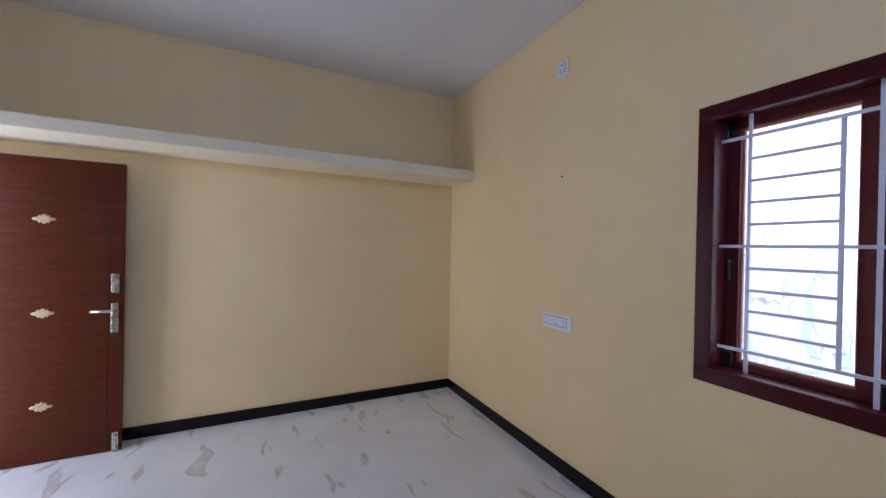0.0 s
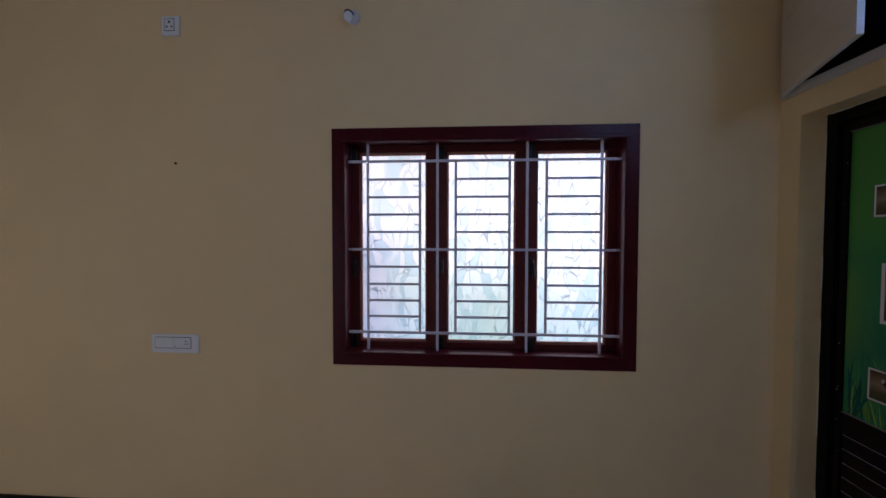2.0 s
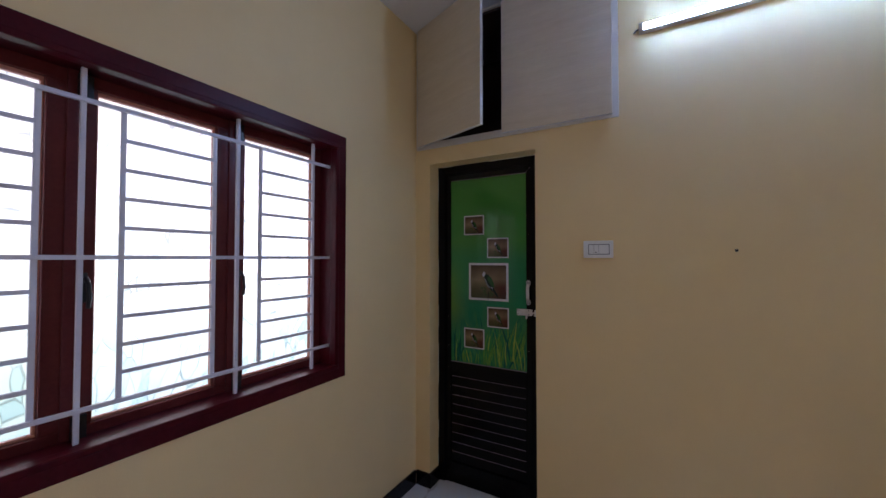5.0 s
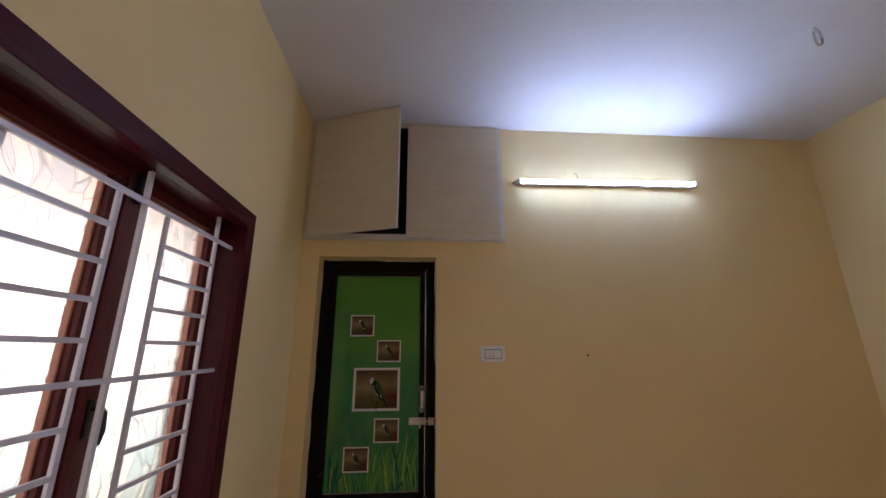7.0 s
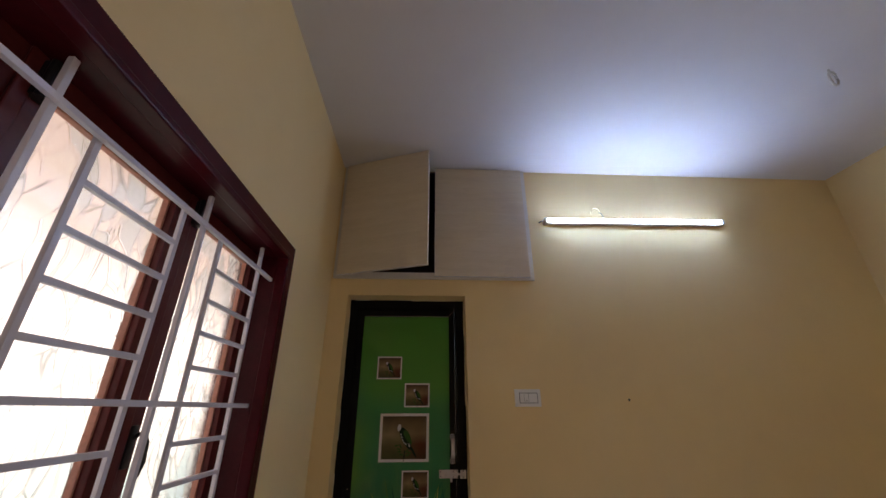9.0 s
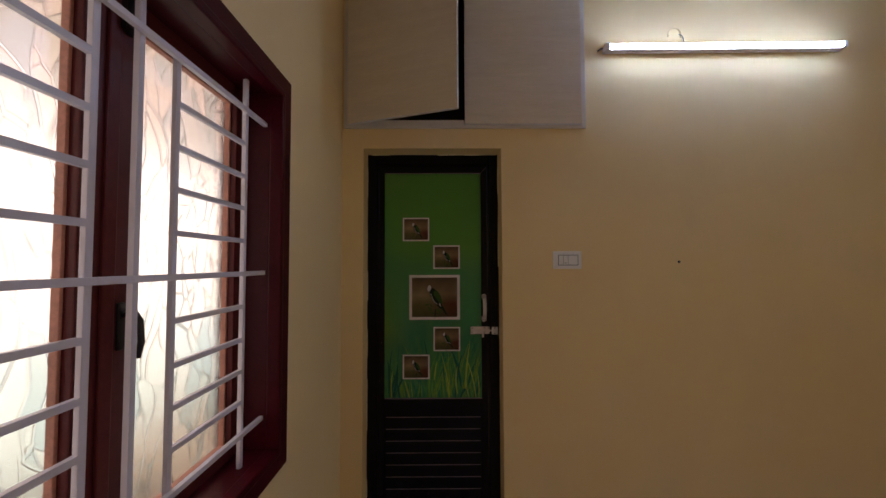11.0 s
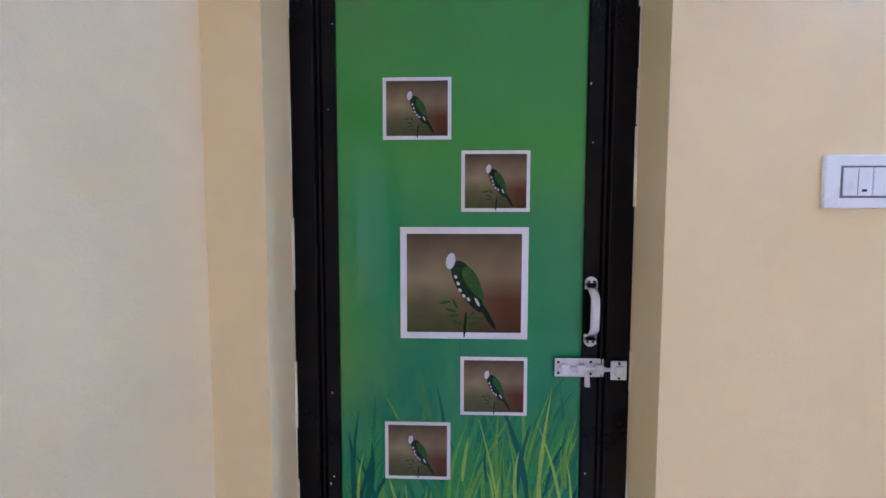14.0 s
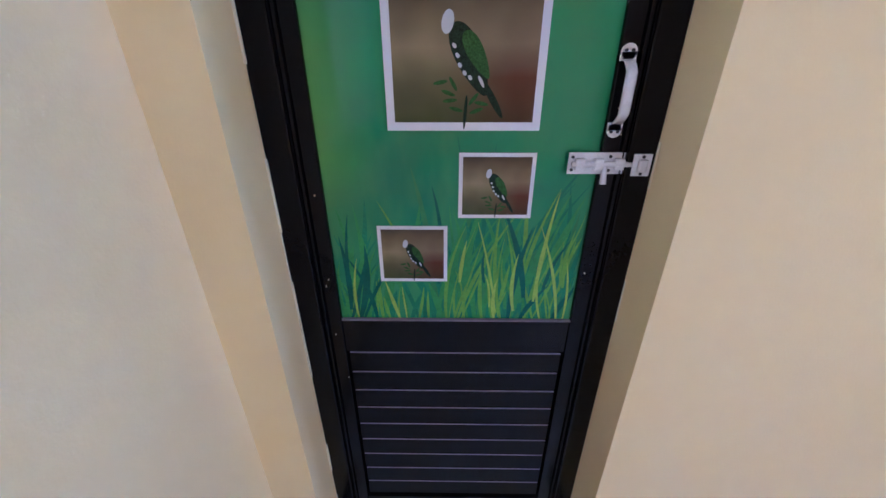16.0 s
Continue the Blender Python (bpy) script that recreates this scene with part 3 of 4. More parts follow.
def grass_print(door, x):
    """Flat printed blades, in five tones, over the foot of the panel, with broad blurred ones behind."""
    rng = random.Random(7)
    for tone in (0, 1):
        bm = bmesh.new()
        for k in range(20):
            y, h = rng.uniform(-0.700, -0.380), rng.uniform(0.14, 0.40)
            lean, width = rng.uniform(-0.45, 0.22) * h, rng.uniform(0.004, 0.012)
            level = x - 0.00025 - 0.0001 * tone - 0.000003 * k
            rows = []
            for n in range(7):
                t = n / 6
                half = width * (1 - t) ** 0.6 + 0.0004
                cy = y + lean * t * t
                rows.append([bm.verts.new((level, min(-0.199, max(-0.708, cy + e * half)), 0.811 + h * t)) for e in (-1, 1)])
            for a, b in zip(rows, rows[1:]):
                bm.faces.new((a[0], b[0], b[1], a[1]))
        tagged(part("printed_haze_grass", bm, SOFT_BLADES[tone], door), kind="stuff")
    for tone, mat in enumerate(BLADES):
        bm = bmesh.new()
        soft = tone in (0, 1, 3)
        for k in range((56, 56, 40, 14, 12)[tone]):
            # a dense teal clump beside the hinge stile, yellow-green blades over the other half, few between
            y = rng.uniform(-0.262, -0.203) if tone in (0, 1, 3) and k % 3 == 0 else rng.uniform(-0.704, -0.400) if k % 5 else rng.uniform(-0.400, -0.205)
            z = 0.811
            h = rng.uniform(0.05, 0.20) if y > -0.40 else rng.uniform(0.06, 0.27)
            lean = rng.uniform(-0.38, 0.30) * h
            bow = rng.uniform(-0.28, 0.28) * h
            width = rng.uniform(0.0030, 0.0085) if soft else rng.uniform(0.0014, 0.0046)
            if rng.random() < 0.35:
                z += rng.uniform(0.0, 0.10)
            level = x - 0.0006 - 0.0002 * tone - 0.000003 * k
            left, right = [], []
            for n in range(8):
                s = n / 7
                cy = y + lean * s + bow * s * s
                half = width * (1 - s) ** 0.7 * (0.55 + 0.9 * min(1, s * 2.2)) + 0.0003
                for row, sign in ((left, -1), (right, 1)):
                    row.append(bm.verts.new((level, min(-0.199, max(-0.708, cy + sign * half)), z + h * s)))
            for n in range(7):
                bm.faces.new((left[n], left[n + 1], right[n + 1], right[n]))
        tagged(part("printed_grass", bm, mat, door), kind="stuff")


def bathroom_door():
    d = thing("door_1", (0.11, -0.455, 0), "black PVC bathroom door with glossy green meadow print, closed", "door", kind="structure")
    y0, y1, top = DOOR[1], DOOR[0], DOOR[3]
    # outer frame with a stepped inner lip
    bm = bmesh.new()
    for a, b, c, e in ((y0 - 0.050, y0, 0, top), (y1, y1 + 0.050, 0, top), (y1 + 0.050, y0 - 0.050, top - 0.052, top)):
        box(bm, 0.108, 0.165, a, b, c, e, bevel=0.004)
    for a, b, c, e in ((y0 - 0.058, y0 - 0.0505, 0, top - 0.0525), (y1 + 0.0505, y1 + 0.058, 0, top - 0.0525), (y1 + 0.0505, y0 - 0.0505, top - 0.060, top - 0.0525)):
        box(bm, 0.118, 0.160, a, b, c, e, bevel=0.002)
    part("door_frame", bm, PVC, d)
    # crumbly filler bead where frame meets plaster
    rng = random.Random(3)
    bm = bmesh.new()
    for side, y in ((1, y0), (-1, y1)):
        z = 0.12
        while z < top - 0.02:
            l = rng.uniform(0.03, 0.16)
            if rng.random() < 0.6:
                box(bm, 0.1045, 0.1085, y - side * rng.uniform(0.001, 0.0045), y, z, min(top, z + l))
            z += l + 0.004
    y = y1 + 0.01
    while y < y0 - 0.03:
        l = rng.uniform(0.03, 0.13)
        if rng.random() < 0.8:
            box(bm, 0.1045, 0.1085, y, y + l, top - rng.uniform(0.001, 0.005), top)
        y += l + 0.003
    part("filler_bead", bm, SHELF, d, "ragged cream filler along the frame")
    # leaf: stiles, rails, print panel, grooved lower panel
    ly0, ly1 = y0 - 0.059, y1 + 0.059
    py0, py1, pz0, pz1 = -0.197, -0.711, 0.807, 2.004
    bm = bmesh.new()
    box(bm, 0.122, 0.155, py0, ly0, 0.012, top - 0.061, bevel=0.003)
    box(bm, 0.122, 0.155, ly1, py1, 0.012, top - 0.061, bevel=0.003)
    box(bm, 0.122, 0.155, py1, py0, pz1, top - 0.061, bevel=0.003)
    leaf = part("door_leaf", bm, PVC, d)
    part("lock_rail", B(0.124, 0.155, py1, py0, 0.718, pz0, bevel=0.002), PVC, leaf)
    part("kick_rail", B(0.124, 0.155, py1, py0, 0.012, 0.150, bevel=0.002), PVC, leaf)
    x = 0.131
    part("print_panel", B(x, 0.150, py1, py0, pz0, pz1), PRINT, leaf, "glossy green meadow print")
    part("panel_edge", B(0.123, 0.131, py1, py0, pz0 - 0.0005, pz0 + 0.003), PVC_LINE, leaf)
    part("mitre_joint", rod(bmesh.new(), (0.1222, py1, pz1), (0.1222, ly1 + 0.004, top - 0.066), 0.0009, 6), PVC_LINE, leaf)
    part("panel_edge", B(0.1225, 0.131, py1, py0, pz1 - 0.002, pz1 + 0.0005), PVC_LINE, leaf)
    # each slat gets a pale strip for the gleam on its upper edge
    zs = [0.7135 - 0.0613 * k for k in range(10)]
    for a, b in zip(zs, zs[1:]):
        part("slat", B(0.127, 0.150, py1 + 0.006, py0 - 0.006, b + 0.0012, a - 0.0002, bevel=0.0008), PVC, leaf)
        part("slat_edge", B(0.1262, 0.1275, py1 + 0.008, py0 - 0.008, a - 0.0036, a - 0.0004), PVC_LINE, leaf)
    part("slat_backing", B(0.140, 0.154, py1, py0, 0.150, 0.722), PVC, leaf)
    grass_print(leaf, x)
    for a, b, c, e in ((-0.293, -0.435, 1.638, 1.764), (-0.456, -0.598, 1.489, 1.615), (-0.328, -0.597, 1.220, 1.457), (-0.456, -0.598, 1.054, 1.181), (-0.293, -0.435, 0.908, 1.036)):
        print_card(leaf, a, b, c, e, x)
    # stray paint specks on the black frame
    rng = random.Random(11)
    bm = bmesh.new()
    for k in range(14):
        side = rng.choice((ly0 - 0.018, ly1 + 0.018))
        y, z, l = side + rng.uniform(-0.014, 0.014), rng.uniform(0.2, 2.0), rng.uniform(0.0012, 0.005)
        box(bm, 0.1212, 0.1222, y - 0.0008, y + 0.0008, z, z + l)
    tagged(part("paint_specks", bm, SHELF, leaf, "tiny cream paint specks"), kind="stuff")
    # pull handle
    hy, h0, h1 = -0.7245, 1.222, 1.343
    bm = bmesh.new()
    for z, way in ((h0, 1), (h1, -1)):
        rod(bm, (0.1215, hy, z), (0.1178, hy, z), 0.0125, 24)
        box(bm, 0.1178, 0.1215, hy - 0.0125, hy + 0.0125, min(z, z + way * 0.013), max(z, z + way * 0.013))
    rib = bmesh.new()
    rings = []
    for k in range(17):
        s = k / 16
        out = 0.1185 - 0.021 * min(1.0, math.sin(math.pi * s) * 1.9) ** 0.8
        z = h0 + 0.011 + (h1 - h0 - 0.022) * s
        rings.append([rib.verts.new((out + dx, hy - 0.0015 + dy, z)) for dx, dy in ((0, -0.0095), (-0.0025, -0.0070), (-0.0030, 0.0), (-0.0025, 0.0070), (0, 0.0095), (0.0030, 0.0075), (0.0030, -0.0075))])
    for p, q in zip(rings, rings[1:]):
        for k in range(7):
            rib.faces.new((p[k], p[(k + 1) % 7], q[(k + 1) % 7], q[k]))
    rib.faces.new(rings[0][::-1])
    rib.faces.new(rings[-1])
    handle = part("pull_handle", bm, WHITE_METAL, leaf, "white enamelled pull handle")
    part("grip", rib, WHITE_METAL, handle, smooth=True)
    for z in (h0 - 0.002, h1 + 0.002):
        for dy in (-0.0056, 0.0056):
            part("screw", rod(bmesh.new(), (0.1180, hy + dy, z), (0.1166, hy + dy, z), 0.0030, 12), BLACK_METAL, handle)
    # tower bolt
    bz0, bz1 = 1.145, 1.184
    bolt = part("door_bolt", B(0.1180, 0.1215, -0.754, -0.653, bz0, bz1, bevel=0.0012), WHITE_METAL, leaf, "white enamelled sliding bolt")
    bm = bmesh.new()
    for ya in (-0.672, -0.705, -0.742):
        box(bm, 0.1060, 0.1180, ya - 0.009, ya + 0.009, 1.154, 1.175, bevel=0.004)
    part("bolt_guide", bm, WHITE_METAL, bolt)
    bm = rod(bmesh.new(), (0.111, -0.658, 1.1645), (0.111, -0.786, 1.1645), 0.0052, 12)
    rod(bm, (0.111, -0.716, 1.1645), (0.104, -0.716, 1.130), 0.0045, 10, 0.006)
    part("bolt_rod", bm, WHITE_METAL, bolt, smooth=True)
    bm = B(0.1035, 0.1075, -0.7945, -0.763, bz0, bz1, bevel=0.001)
    box(bm, 0.0940, 0.1040, -0.786, -0.770, 1.153, 1.176, bevel=0.004)
    part("bolt_keeper", bm, WHITE_METAL, bolt)
    for y, z, xx in ((-0.660, 1.176, 0.118), (-0.660, 1.153, 0.118), (-0.727, 1.177, 0.118), (-0.727, 1.152, 0.118), (-0.779, 1.1795, 0.1035), (-0.779, 1.1495, 0.1035)):
        part("screw", rod(bmesh.new(), (xx, y, z), (xx - 0.0012, y, z), 0.003, 10), BLACK_METAL, bolt)


bathroom_door()


# ---- loft cupboard over the bathroom door ----
def loft_cupboard():
    c = thing("loft_cupboard", (0, -0.64, 2.2), "pale wood-grain loft cupboard, one door ajar", "cupboard")
    y0, y1, z0, z1 = -0.012, -1.232, 2.200, 2.998
    bm = bmesh.new()
    for a, b, e, f in ((y1, y0, z0, z0 + 0.040), (y1, y0, z1 - 0.014, z1), (y0 - 0.036, y0, z0 + 0.040, z1 - 0.014), (y1, y1 + 0.036, z0 + 0.040, z1 - 0.014)):
        box(bm, -0.014, -0.001, a, b, e, f, bevel=0.0015)
    part("face_frame", bm, PALE_FRAME, c)
    bm = bmesh.new()
    box(bm, 0.001, 0.55, LOFT[0] + 0.001, LOFT[0] + 0.016, LOFT[2] + 0.016, LOFT[3] - 0.016)
    box(bm, 0.001, 0.55, LOFT[1] - 0.016, LOFT[1] - 0.001, LOFT[2] + 0.016, LOFT[3] - 0.016)
    box(bm, 0.001, 0.55, LOFT[0] + 0.001, LOFT[1] - 0.001, LOFT[2] + 0.001, LOFT[2] + 0.016)
    box(bm, 0.001, 0.55, LOFT[0] + 0.001, LOFT[1] - 0.001, LOFT[3] - 0.016, LOFT[3] - 0.001)
    box(bm, 0.55, 0.565, LOFT[0] + 0.001, LOFT[1] - 0.001, LOFT[2] + 0.001, LOFT[3] - 0.001)
    part("inner_box", bm, DARK_BOARD, c, "dark brown inside")
    dz0, dz1, t = 2.214, 2.990, 0.018

    def door(hinge, free, angle):
        """A flat door, hinged at y = hinge, swung into the room by the angle."""
        turn = Matrix.Translation((-0.016, hinge, 0)) @ Matrix.Rotation(radians(angle), 4, "Z") @ Matrix.Translation((0.016, -hinge, 0))
        bm = B(-0.016 - t, -0.016, min(hinge, free), max(hinge, free), dz0, dz1, bevel=0.001)
        bmesh.ops.transform(bm, matrix=turn, verts=bm.verts)
        ob = part("cupboard_door", bm, LAMINATE, c)
        sign = 1 if free > hinge else -1
        bm = bmesh.new()
        box(bm, -0.0165 - t, -0.0155, min(free, free + sign * 0.0012), max(free, free + sign * 0.0012), dz0, dz1)
        box(bm, -0.0165 - t, -0.0155, min(hinge, free), max(hinge, free), dz0 - 0.0012, dz0)
        bmesh.ops.transform(bm, matrix=turn, verts=bm.verts)
        part("edge_band", bm, EDGE_BAND, ob, "white edge banding")
        for z in (dz0 + 0.09, dz1 - 0.09):
            near, far = sorted((hinge + sign * 0.004, hinge + sign * 0.044))
            part("hinge", B(-0.0155, -0.0145, near, far, z - 0.02, z + 0.02), STEEL, c)

    door(-0.040, -0.612, -LOFT_SWING)
    door(-1.203, -0.620, 0.0)


LOFT_SWING = 20.0
loft_cupboard()


# ---- entry door leaf, standing open along the shelf wall ----
def entry_door():
    x0, x1, y0, y1, z0, z1 = -4.475, -4.438, -3.415, -2.612, 0.026, 1.985
    d = thing("entry_door", ((x0 + x1) / 2, (y0 + y1) / 2, z0), "reddish brown laminated entry door standing open against the wall", "door")
    leaf = part("leaf", B(x0, x1, y0, y1, z0, z1, bevel=0.003), TEAK, d)
    part("edge_strip", B(x1 - 0.001, x1 + 0.002, y1 - 0.085, y1 - 0.081, z0, z1), DARK_BOARD, leaf)
    for z in (1.590, 0.985, 0.385):
        bm = bmesh.new()
        cy = (y0 + y1) / 2
        for k in range(4):
            a = math.pi / 2 * k
            r = 0.050 if k % 2 == 0 else 0.028
            py, pz = cy + math.cos(a) * r * 0.55, z + math.sin(a) * r * 0.55
            m = Matrix.Translation((x1 + 0.002, py, pz)) @ Matrix.Rotation(a, 4, "X") @ Matrix.Diagonal((0.004, r * 0.62, 0.013, 1))
            bmesh.ops.create_icosphere(bm, subdivisions=2, radius=1.0, matrix=m)
        for k in range(4):
            a = math.pi / 4 + math.pi / 2 * k
            m = Matrix.Translation((x1 + 0.002, cy + math.cos(a) * 0.019, z + math.sin(a) * 0.014)) @ Matrix.Rotation(a, 4, "X") @ Matrix.Diagonal((0.004, 0.020, 0.010, 1))
            bmesh.ops.create_icosphere(bm, subdivisions=2, radius=1.0, matrix=m)
        part("inlay", bm, BRASS, leaf, "pale gold flower inlay", smooth=True)
    hy = y1 - 0.042
    bm = B(x1, x1 + 0.008, hy - 0.022, hy + 0.022, 1.105, 1.235, bevel=0.003)
    rod(bm, (x1 + 0.008, hy, 1.205), (x1 + 0.024, hy, 1.205), 0.012)
    box(bm, x1 + 0.008, x1 + 0.018, hy - 0.008, hy + 0.008, 1.118, 1.180, bevel=0.003)
    part("night_latch", bm, STEEL, leaf, "steel latch plate")
    bm = B(x1, x1 + 0.008, hy - 0.021, hy + 0.021, 0.835, 1.035, bevel=0.004)
    rod(bm, (x1 + 0.008, hy, 0.875), (x1 + 0.012, hy, 0.875), 0.011)
    plate = part("handle_plate", bm, STEEL, leaf, "steel lever handle plate")
    bm = sweep(bmesh.new(), [(x1 + 0.006, hy, 0.985), (x1 + 0.040, hy, 0.985), (x1 + 0.050, hy - 0.012, 0.985), (x1 + 0.051, hy - 0.05, 0.986), (x1 + 0.050, hy - 0.115, 0.988)], 0.009, 12)
    part("lever", bm, STEEL, plate, smooth=True)
    bm = B(x1, x1 + 0.007, hy - 0.006, hy + 0.030, 0.030, 0.150, bevel=0.002)
    rod(bm, (x1 + 0.014, hy + 0.012, 0.016), (x1 + 0.014, hy + 0.012, 0.135), 0.007)
    for z in (0.05, 0.125):
        box(bm, x1 + 0.006, x1 + 0.022, hy, hy + 0.024, z - 0.008, z + 0.008, bevel=0.003)
    part("floor_bolt", bm, STEEL, leaf, "steel foot bolt")
    for z in (0.25, 1.02, 1.80):
        bm = rod(bmesh.new(), (x1 - 0.004, y0 - 0.008, z - 0.05), (x1 - 0.004, y0 - 0.008, z + 0.05), 0.007)
        box(bm, x1 - 0.008, x1 - 0.004, y0 - 0.045, y0 - 0.008, z - 0.05, z + 0.05)
        part("hinge", bm, STEEL, leaf)


entry_door()
bm = bmesh.new()
box(bm, ENTRY[0] - 0.045, ENTRY[0] + 0.02, SOUTH - 0.12, SOUTH + 0.012, 0, ENTRY[3], bevel=0.003)
box(bm, ENTRY[1] - 0.02, ENTRY[1] + 0.045, SOUTH - 0.12, SOUTH + 0.012, 0, ENTRY[3], bevel=0.003)
box(bm, ENTRY[0] - 0.045, ENTRY[1] + 0.045, SOUTH - 0.12, SOUTH + 0.012, ENTRY[3], ENTRY[3] + 0.03, bevel=0.003)
tagged(part("trim_entry", bm, TEAK), "reddish brown timber frame round the entry", "door frame", kind="structure")


# ---- tube light ----
def tube_light():
    ya, za, yb, zb = -1.336, 2.612, -2.529, 2.601
    d = thing("tube_light", (-0.02, (ya + yb) / 2, (za + zb) / 2), "lit white tube batten fixed high on the cream wall", "lamp")
    lean = math.atan2(zb - za, ya - yb)
    turn = Matrix.Translation((0, (ya + yb) / 2, (za + zb) / 2)) @ Matrix.Rotation(lean, 4, "X")
    half = (ya - yb) / 2

    def local(bm):
        bmesh.ops.transform(bm, matrix=turn, verts=bm.verts)
        return bm

    # shallow housing against the wall, half-round diffuser on its front
    part("batten", local(B(-0.042, -0.001, -half, half, -0.0150, 0.0150, bevel=0.003)), WHITE_PLASTIC, d)
    bm = bmesh.new()
    rings = [[bm.verts.new((-0.0422 - 0.0110 * math.sin(math.pi * k / 14), y, 0.0138 * math.cos(math.pi * k / 14))) for k in range(15)] for y in (-half + 0.012, half - 0.012)]
    for k in range(14):
        bm.faces.new((rings[0][k], rings[0][k + 1], rings[1][k + 1], rings[1][k]))
    for ring in rings:
        bm.faces.new(ring)
    bm.faces.new((rings[0][0], rings[1][0], rings[1][14], rings[0][14]))
    part("diffuser", local(bm), TUBE_GLOW, d, "glowing white diffuser")
    for s in (-1, 1):
        bm = B(-0.056, -0.001, s * half - 0.010, s * half + 0.010, -0.0165, 0.0165, bevel=0.005)
        part("end_cap", local(bm), WHITE_PLASTIC, d)
    part("power_lead", sweep(bmesh.new(), [(-0.012, ya + 0.006, za), (-0.010, ya + 0.022, za - 0.004), (-0.004, ya + 0.034, za - 0.012)], 0.004, 8), GREY_PLASTIC, d, smooth=True)


tube_light()


# ---- ceiling hook, junction ring, lamp holder, switches, plugs ----
def fan_hook():
    x, y = HOOK
    d = thing("fan_hook", (x, y, HIGH), "bare steel fan hook in the ceiling", "hook")
    bm = sweep(bmesh.new(), [(x, y, HIGH + 0.02), (x, y, HIGH - 0.014)], 0.006)
    part("stem", bm, STEEL, d, smooth=True)
    z = HIGH - 0.014
    loop = [(0, 0), (-0.026, -0.006), (-0.032, -0.020), (-0.030, -0.070), (-0.016, -0.088), (0.010, -0.090), (0.026, -0.076), (0.028, -0.040), (0.024, -0.016), (0.010, -0.002)]
    part("loop", sweep(bmesh.new(), [(x + 0.12 * u, y + 0.42 * u, z + 0.95 * v) for u, v in loop], 0.0055), STEEL, d, smooth=True)


HOOK = (-0.915, -2.522)
fan_hook()


def junction_ring():
    y, z, r = -1.700, 2.690, 0.034
    d = thing("junction_ring", (0, y, z), "painted-over conduit ring with a short wire above the tube", "conduit")
    ring = [(-0.002, y + r * math.cos(a), z + r * math.sin(a)) for a in [radians(k) for k in range(-20, 215, 12)]]
    part("ring", sweep(bmesh.new(), ring, 0.0035, 8), WALL, d, smooth=True)
    part("wire", sweep(bmesh.new(), [(-0.004, y - 0.022, z - 0.002), (-0.014, y - 0.03, z - 0.012), (-0.016, y - 0.038, z - 0.034), (-0.014, y - 0.040, z - 0.066)], 0.0022, 6), GREY_PLASTIC, d, smooth=True)


junction_ring()


def lamp_holder():
    x, z = -2.065, 2.665
    d = thing("lamp_holder", (x, 0, z), "white angled bulb holder with no bulb, on the wall", "lamp holder")
    m = lambda p: Vector((x, 0, z)) + Vector(p)
    part("base", rod(bmesh.new(), m((0, 0, 0.0)), m((0, -0.018, 0.0)), 0.036, 28, 0.032), WHITE_PLASTIC, d, smooth=False)
    axis = Vector((-0.1, -0.86, -0.5)).normalized()
    a = m((0, -0.014, 0))
    part("socket", rod(bmesh.new(), a, a + axis * 0.060, 0.021, 24, 0.025, caps=False), WHITE_PLASTIC, d, smooth=True)
    part("skirt", rod(bmesh.new(), a + axis * 0.030, a + axis * 0.042, 0.028, 24, 0.028), WHITE_PLASTIC, d)
    part("cap", rod(bmesh.new(), a + axis * 0.043, a + axis * 0.059, 0.0225, 24), WHITE_PLASTIC, d)
    q = axis.to_track_quat("Z", "Y")
    # dark arc added for the shade in the gap at the socket's mouth
    rim = [a + axis * 0.056 + q @ Vector((0.027 * math.cos(k), 0.027 * math.sin(k), 0)) for k in [radians(v) for v in range(5, 130, 12)]]
    part("gap_shade", sweep(bmesh.new(), rim, 0.0035, 8), BLACK_METAL, d, smooth=True)


lamp_holder()


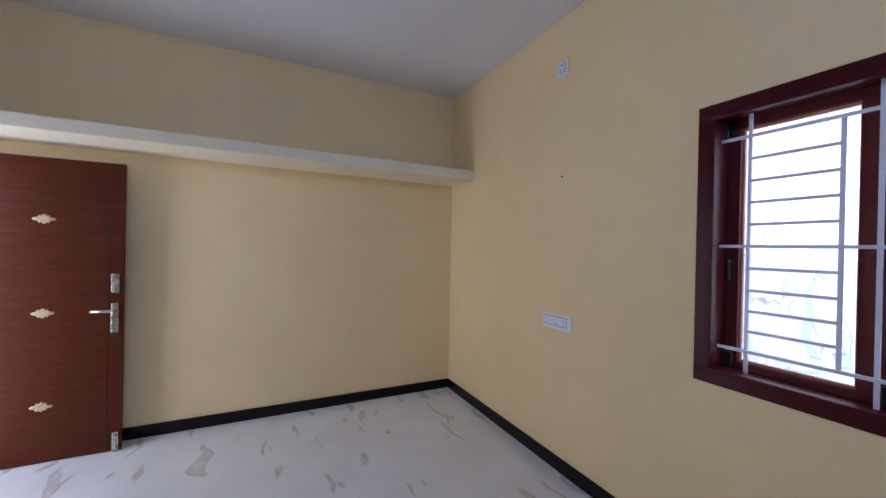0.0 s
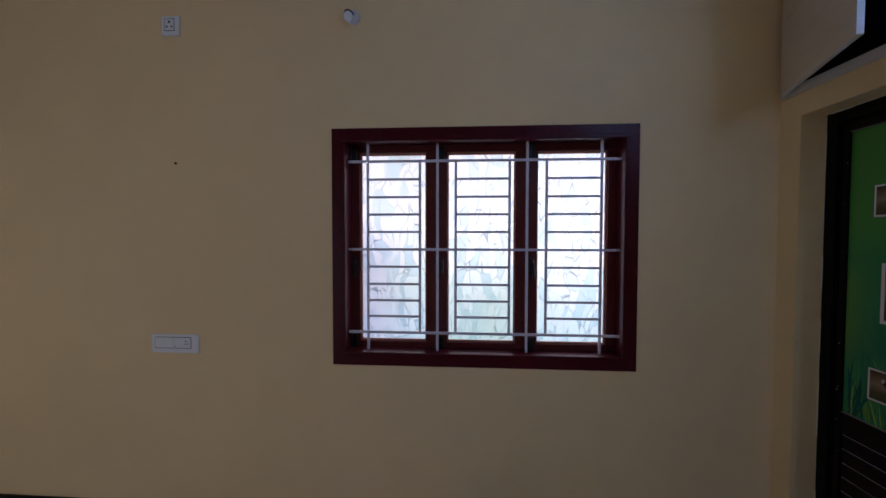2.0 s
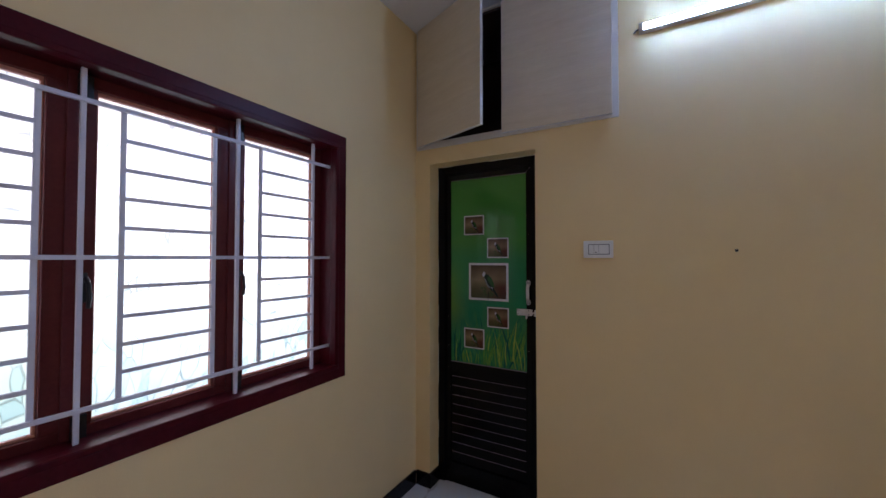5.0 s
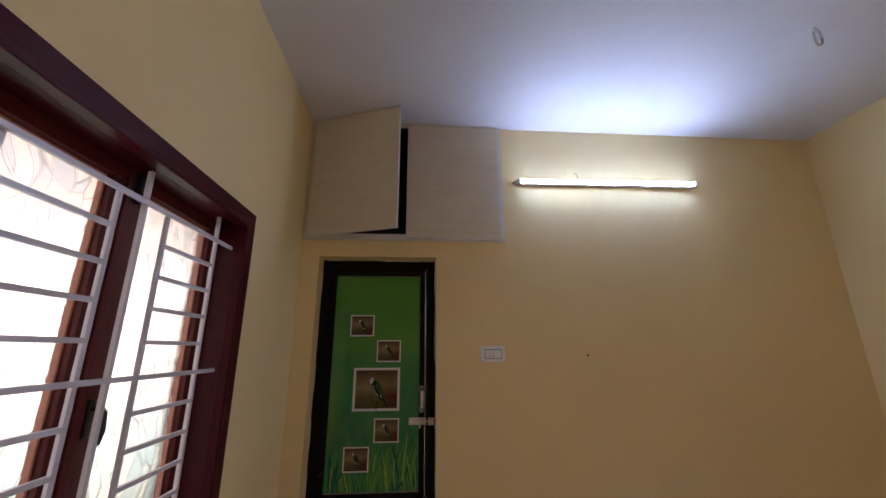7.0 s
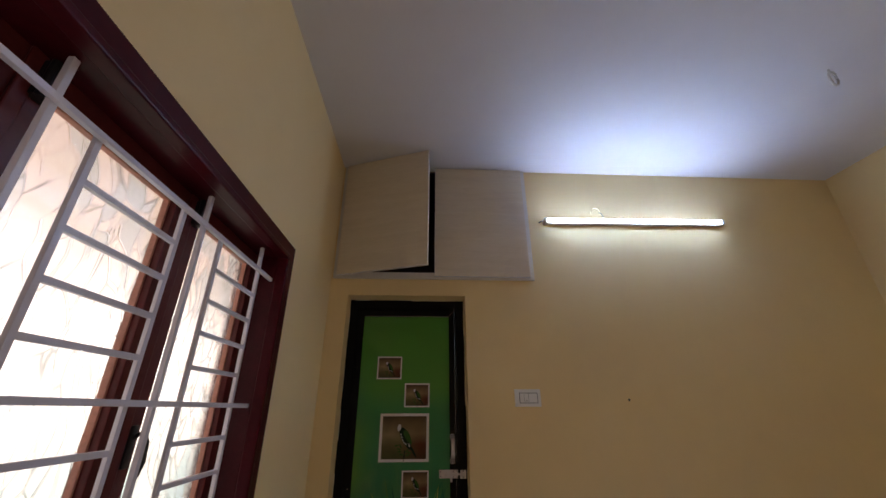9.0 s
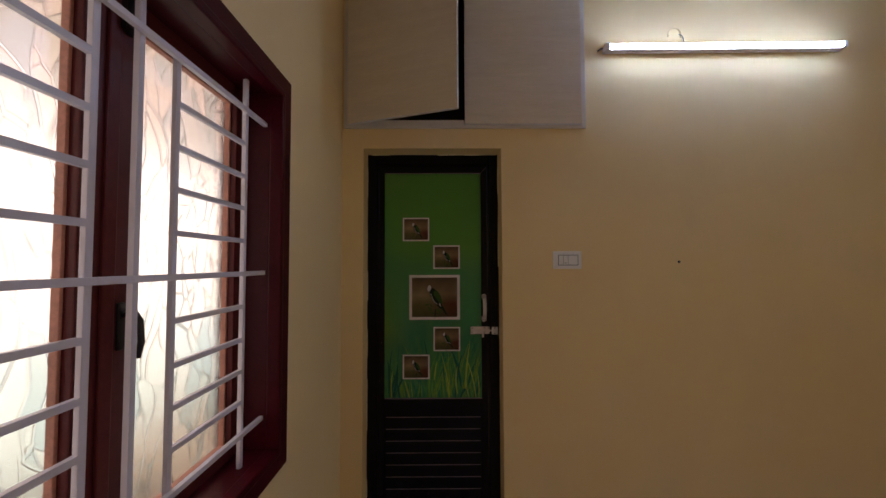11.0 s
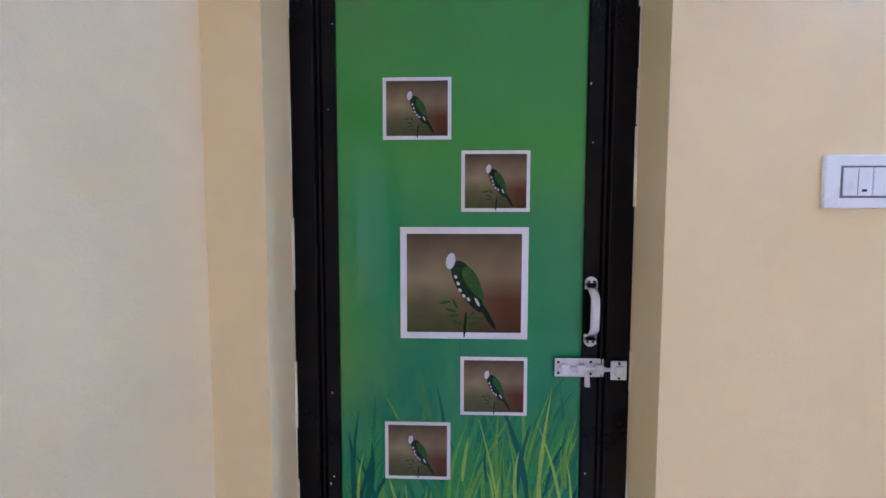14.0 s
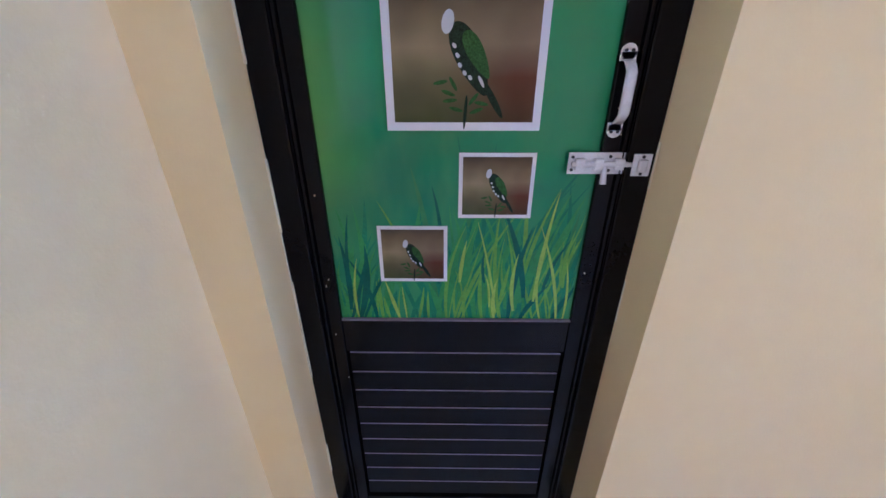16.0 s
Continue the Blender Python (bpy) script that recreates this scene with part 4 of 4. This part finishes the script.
def switch_plate(on, a0, a1, z0, z1, recess, modules, label, dark=(), sockets=()):
    """A modular plate on wall "n" (runs along x) or "e" (runs along y). recess: its margins at the low end, the high end, the foot and the head;
    modules: fractions of the recess; sockets: centre and size of three-pin sockets, as fractions of the recess."""
    def cell(lo, hi, za, zb, d0, d1, bevel=0.001):
        if on == "n":
            return B(lo, hi, -d1, -d0, za, zb, bevel=bevel)
        return B(-d1, -d0, lo, hi, za, zb, bevel=bevel)

    at = ((a0 + a1) / 2, 0, (z0 + z1) / 2) if on == "n" else (0, (a0 + a1) / 2, (z0 + z1) / 2)
    d = thing("switch_plate", at, label, "switch", "white modular switch plates")
    part("plate", cell(a0, a1, z0, z1, 0.0, 0.009, 0.003), WHITE_PLASTIC, d)
    u0, u1, v0, v1 = a0 + recess[0], a1 - recess[1], z0 + recess[2], z1 - recess[3]
    part("recess", cell(u0, u1, v0, v1, 0.009, 0.0094, 0.0), GREY_PLASTIC, d)
    u = u0 + 0.0025
    span = u1 - u0 - 0.005
    for n, f in enumerate(modules):
        ob = part("rocker", cell(u + 0.0008, u + span * f - 0.0008, v0 + 0.0032, v1 - 0.0032, 0.0094, 0.0112, 0.0008), WHITE_PLASTIC, d)
        if n in dark:
            c, zc = u + span * f * (0.12 if on == "n" else 0.28), v0 + 0.012
            part("indicator", cell(c - 0.004, c + 0.004, zc - 0.002, zc + 0.002, 0.0112, 0.0117, 0.0), BLACK_METAL, ob)
            if on == "e":
                part("split_line", cell(u + span * f * 0.5 - 0.0006, u + span * f * 0.5 + 0.0006, v0 + 0.005, v1 - 0.005, 0.0112, 0.0114, 0.0), GREY_PLASTIC, ob)
        u += span * f
    for c, size in sockets:
        c, zc = u0 + (u1 - u0) * c, (v0 + v1) / 2
        for du, dv, r in ((0, 0.42, 0.17), (-0.40, -0.30, 0.13), (0.40, -0.30, 0.13)):
            part("pin_hole", cell(c + size * (du - r), c + size * (du + r), zc + size * (dv - r), zc + size * (dv + r), 0.0112, 0.0117, 0.0), BLACK_METAL, d)


switch_plate("n", -3.176, -2.912, 0.934, 1.034, (0.020, 0.040, 0.024, 0.014), (0.5, 0.5), "long white switch and socket plate on cream wall", (1,), ((0.86, 0.020),))
switch_plate("e", -1.199, -1.057, 1.489, 1.577, (0.017, 0.024, 0.017, 0.018), (0.5, 0.5), "white two-switch plate beside the bathroom door", (1,))
switch_plate("n", -3.085, -2.985, 2.604, 2.706, (0.018, 0.026, 0.024, 0.014), (1.0,), "small white socket plate high on the wall", (), ((0.5, 0.034),))


def wall_plug(at, way):
    d = thing("wall_plug", at, "small dark screw plug in the wall", "wall plug", "screw plugs in the walls")
    a = Vector(at)
    part("plug", rod(bmesh.new(), a, a + Vector(way) * 0.003, 0.0065, 12, 0.0055), HOLE, d)
    part("screw", rod(bmesh.new(), a + Vector(way) * 0.003, a + Vector(way) * 0.009, 0.0035, 8), BLACK_METAL, d)


wall_plug((-3.026, 0, 1.944), (0, -1, 0))
wall_plug((0, -1.691, 1.522), (-1, 0, 0))
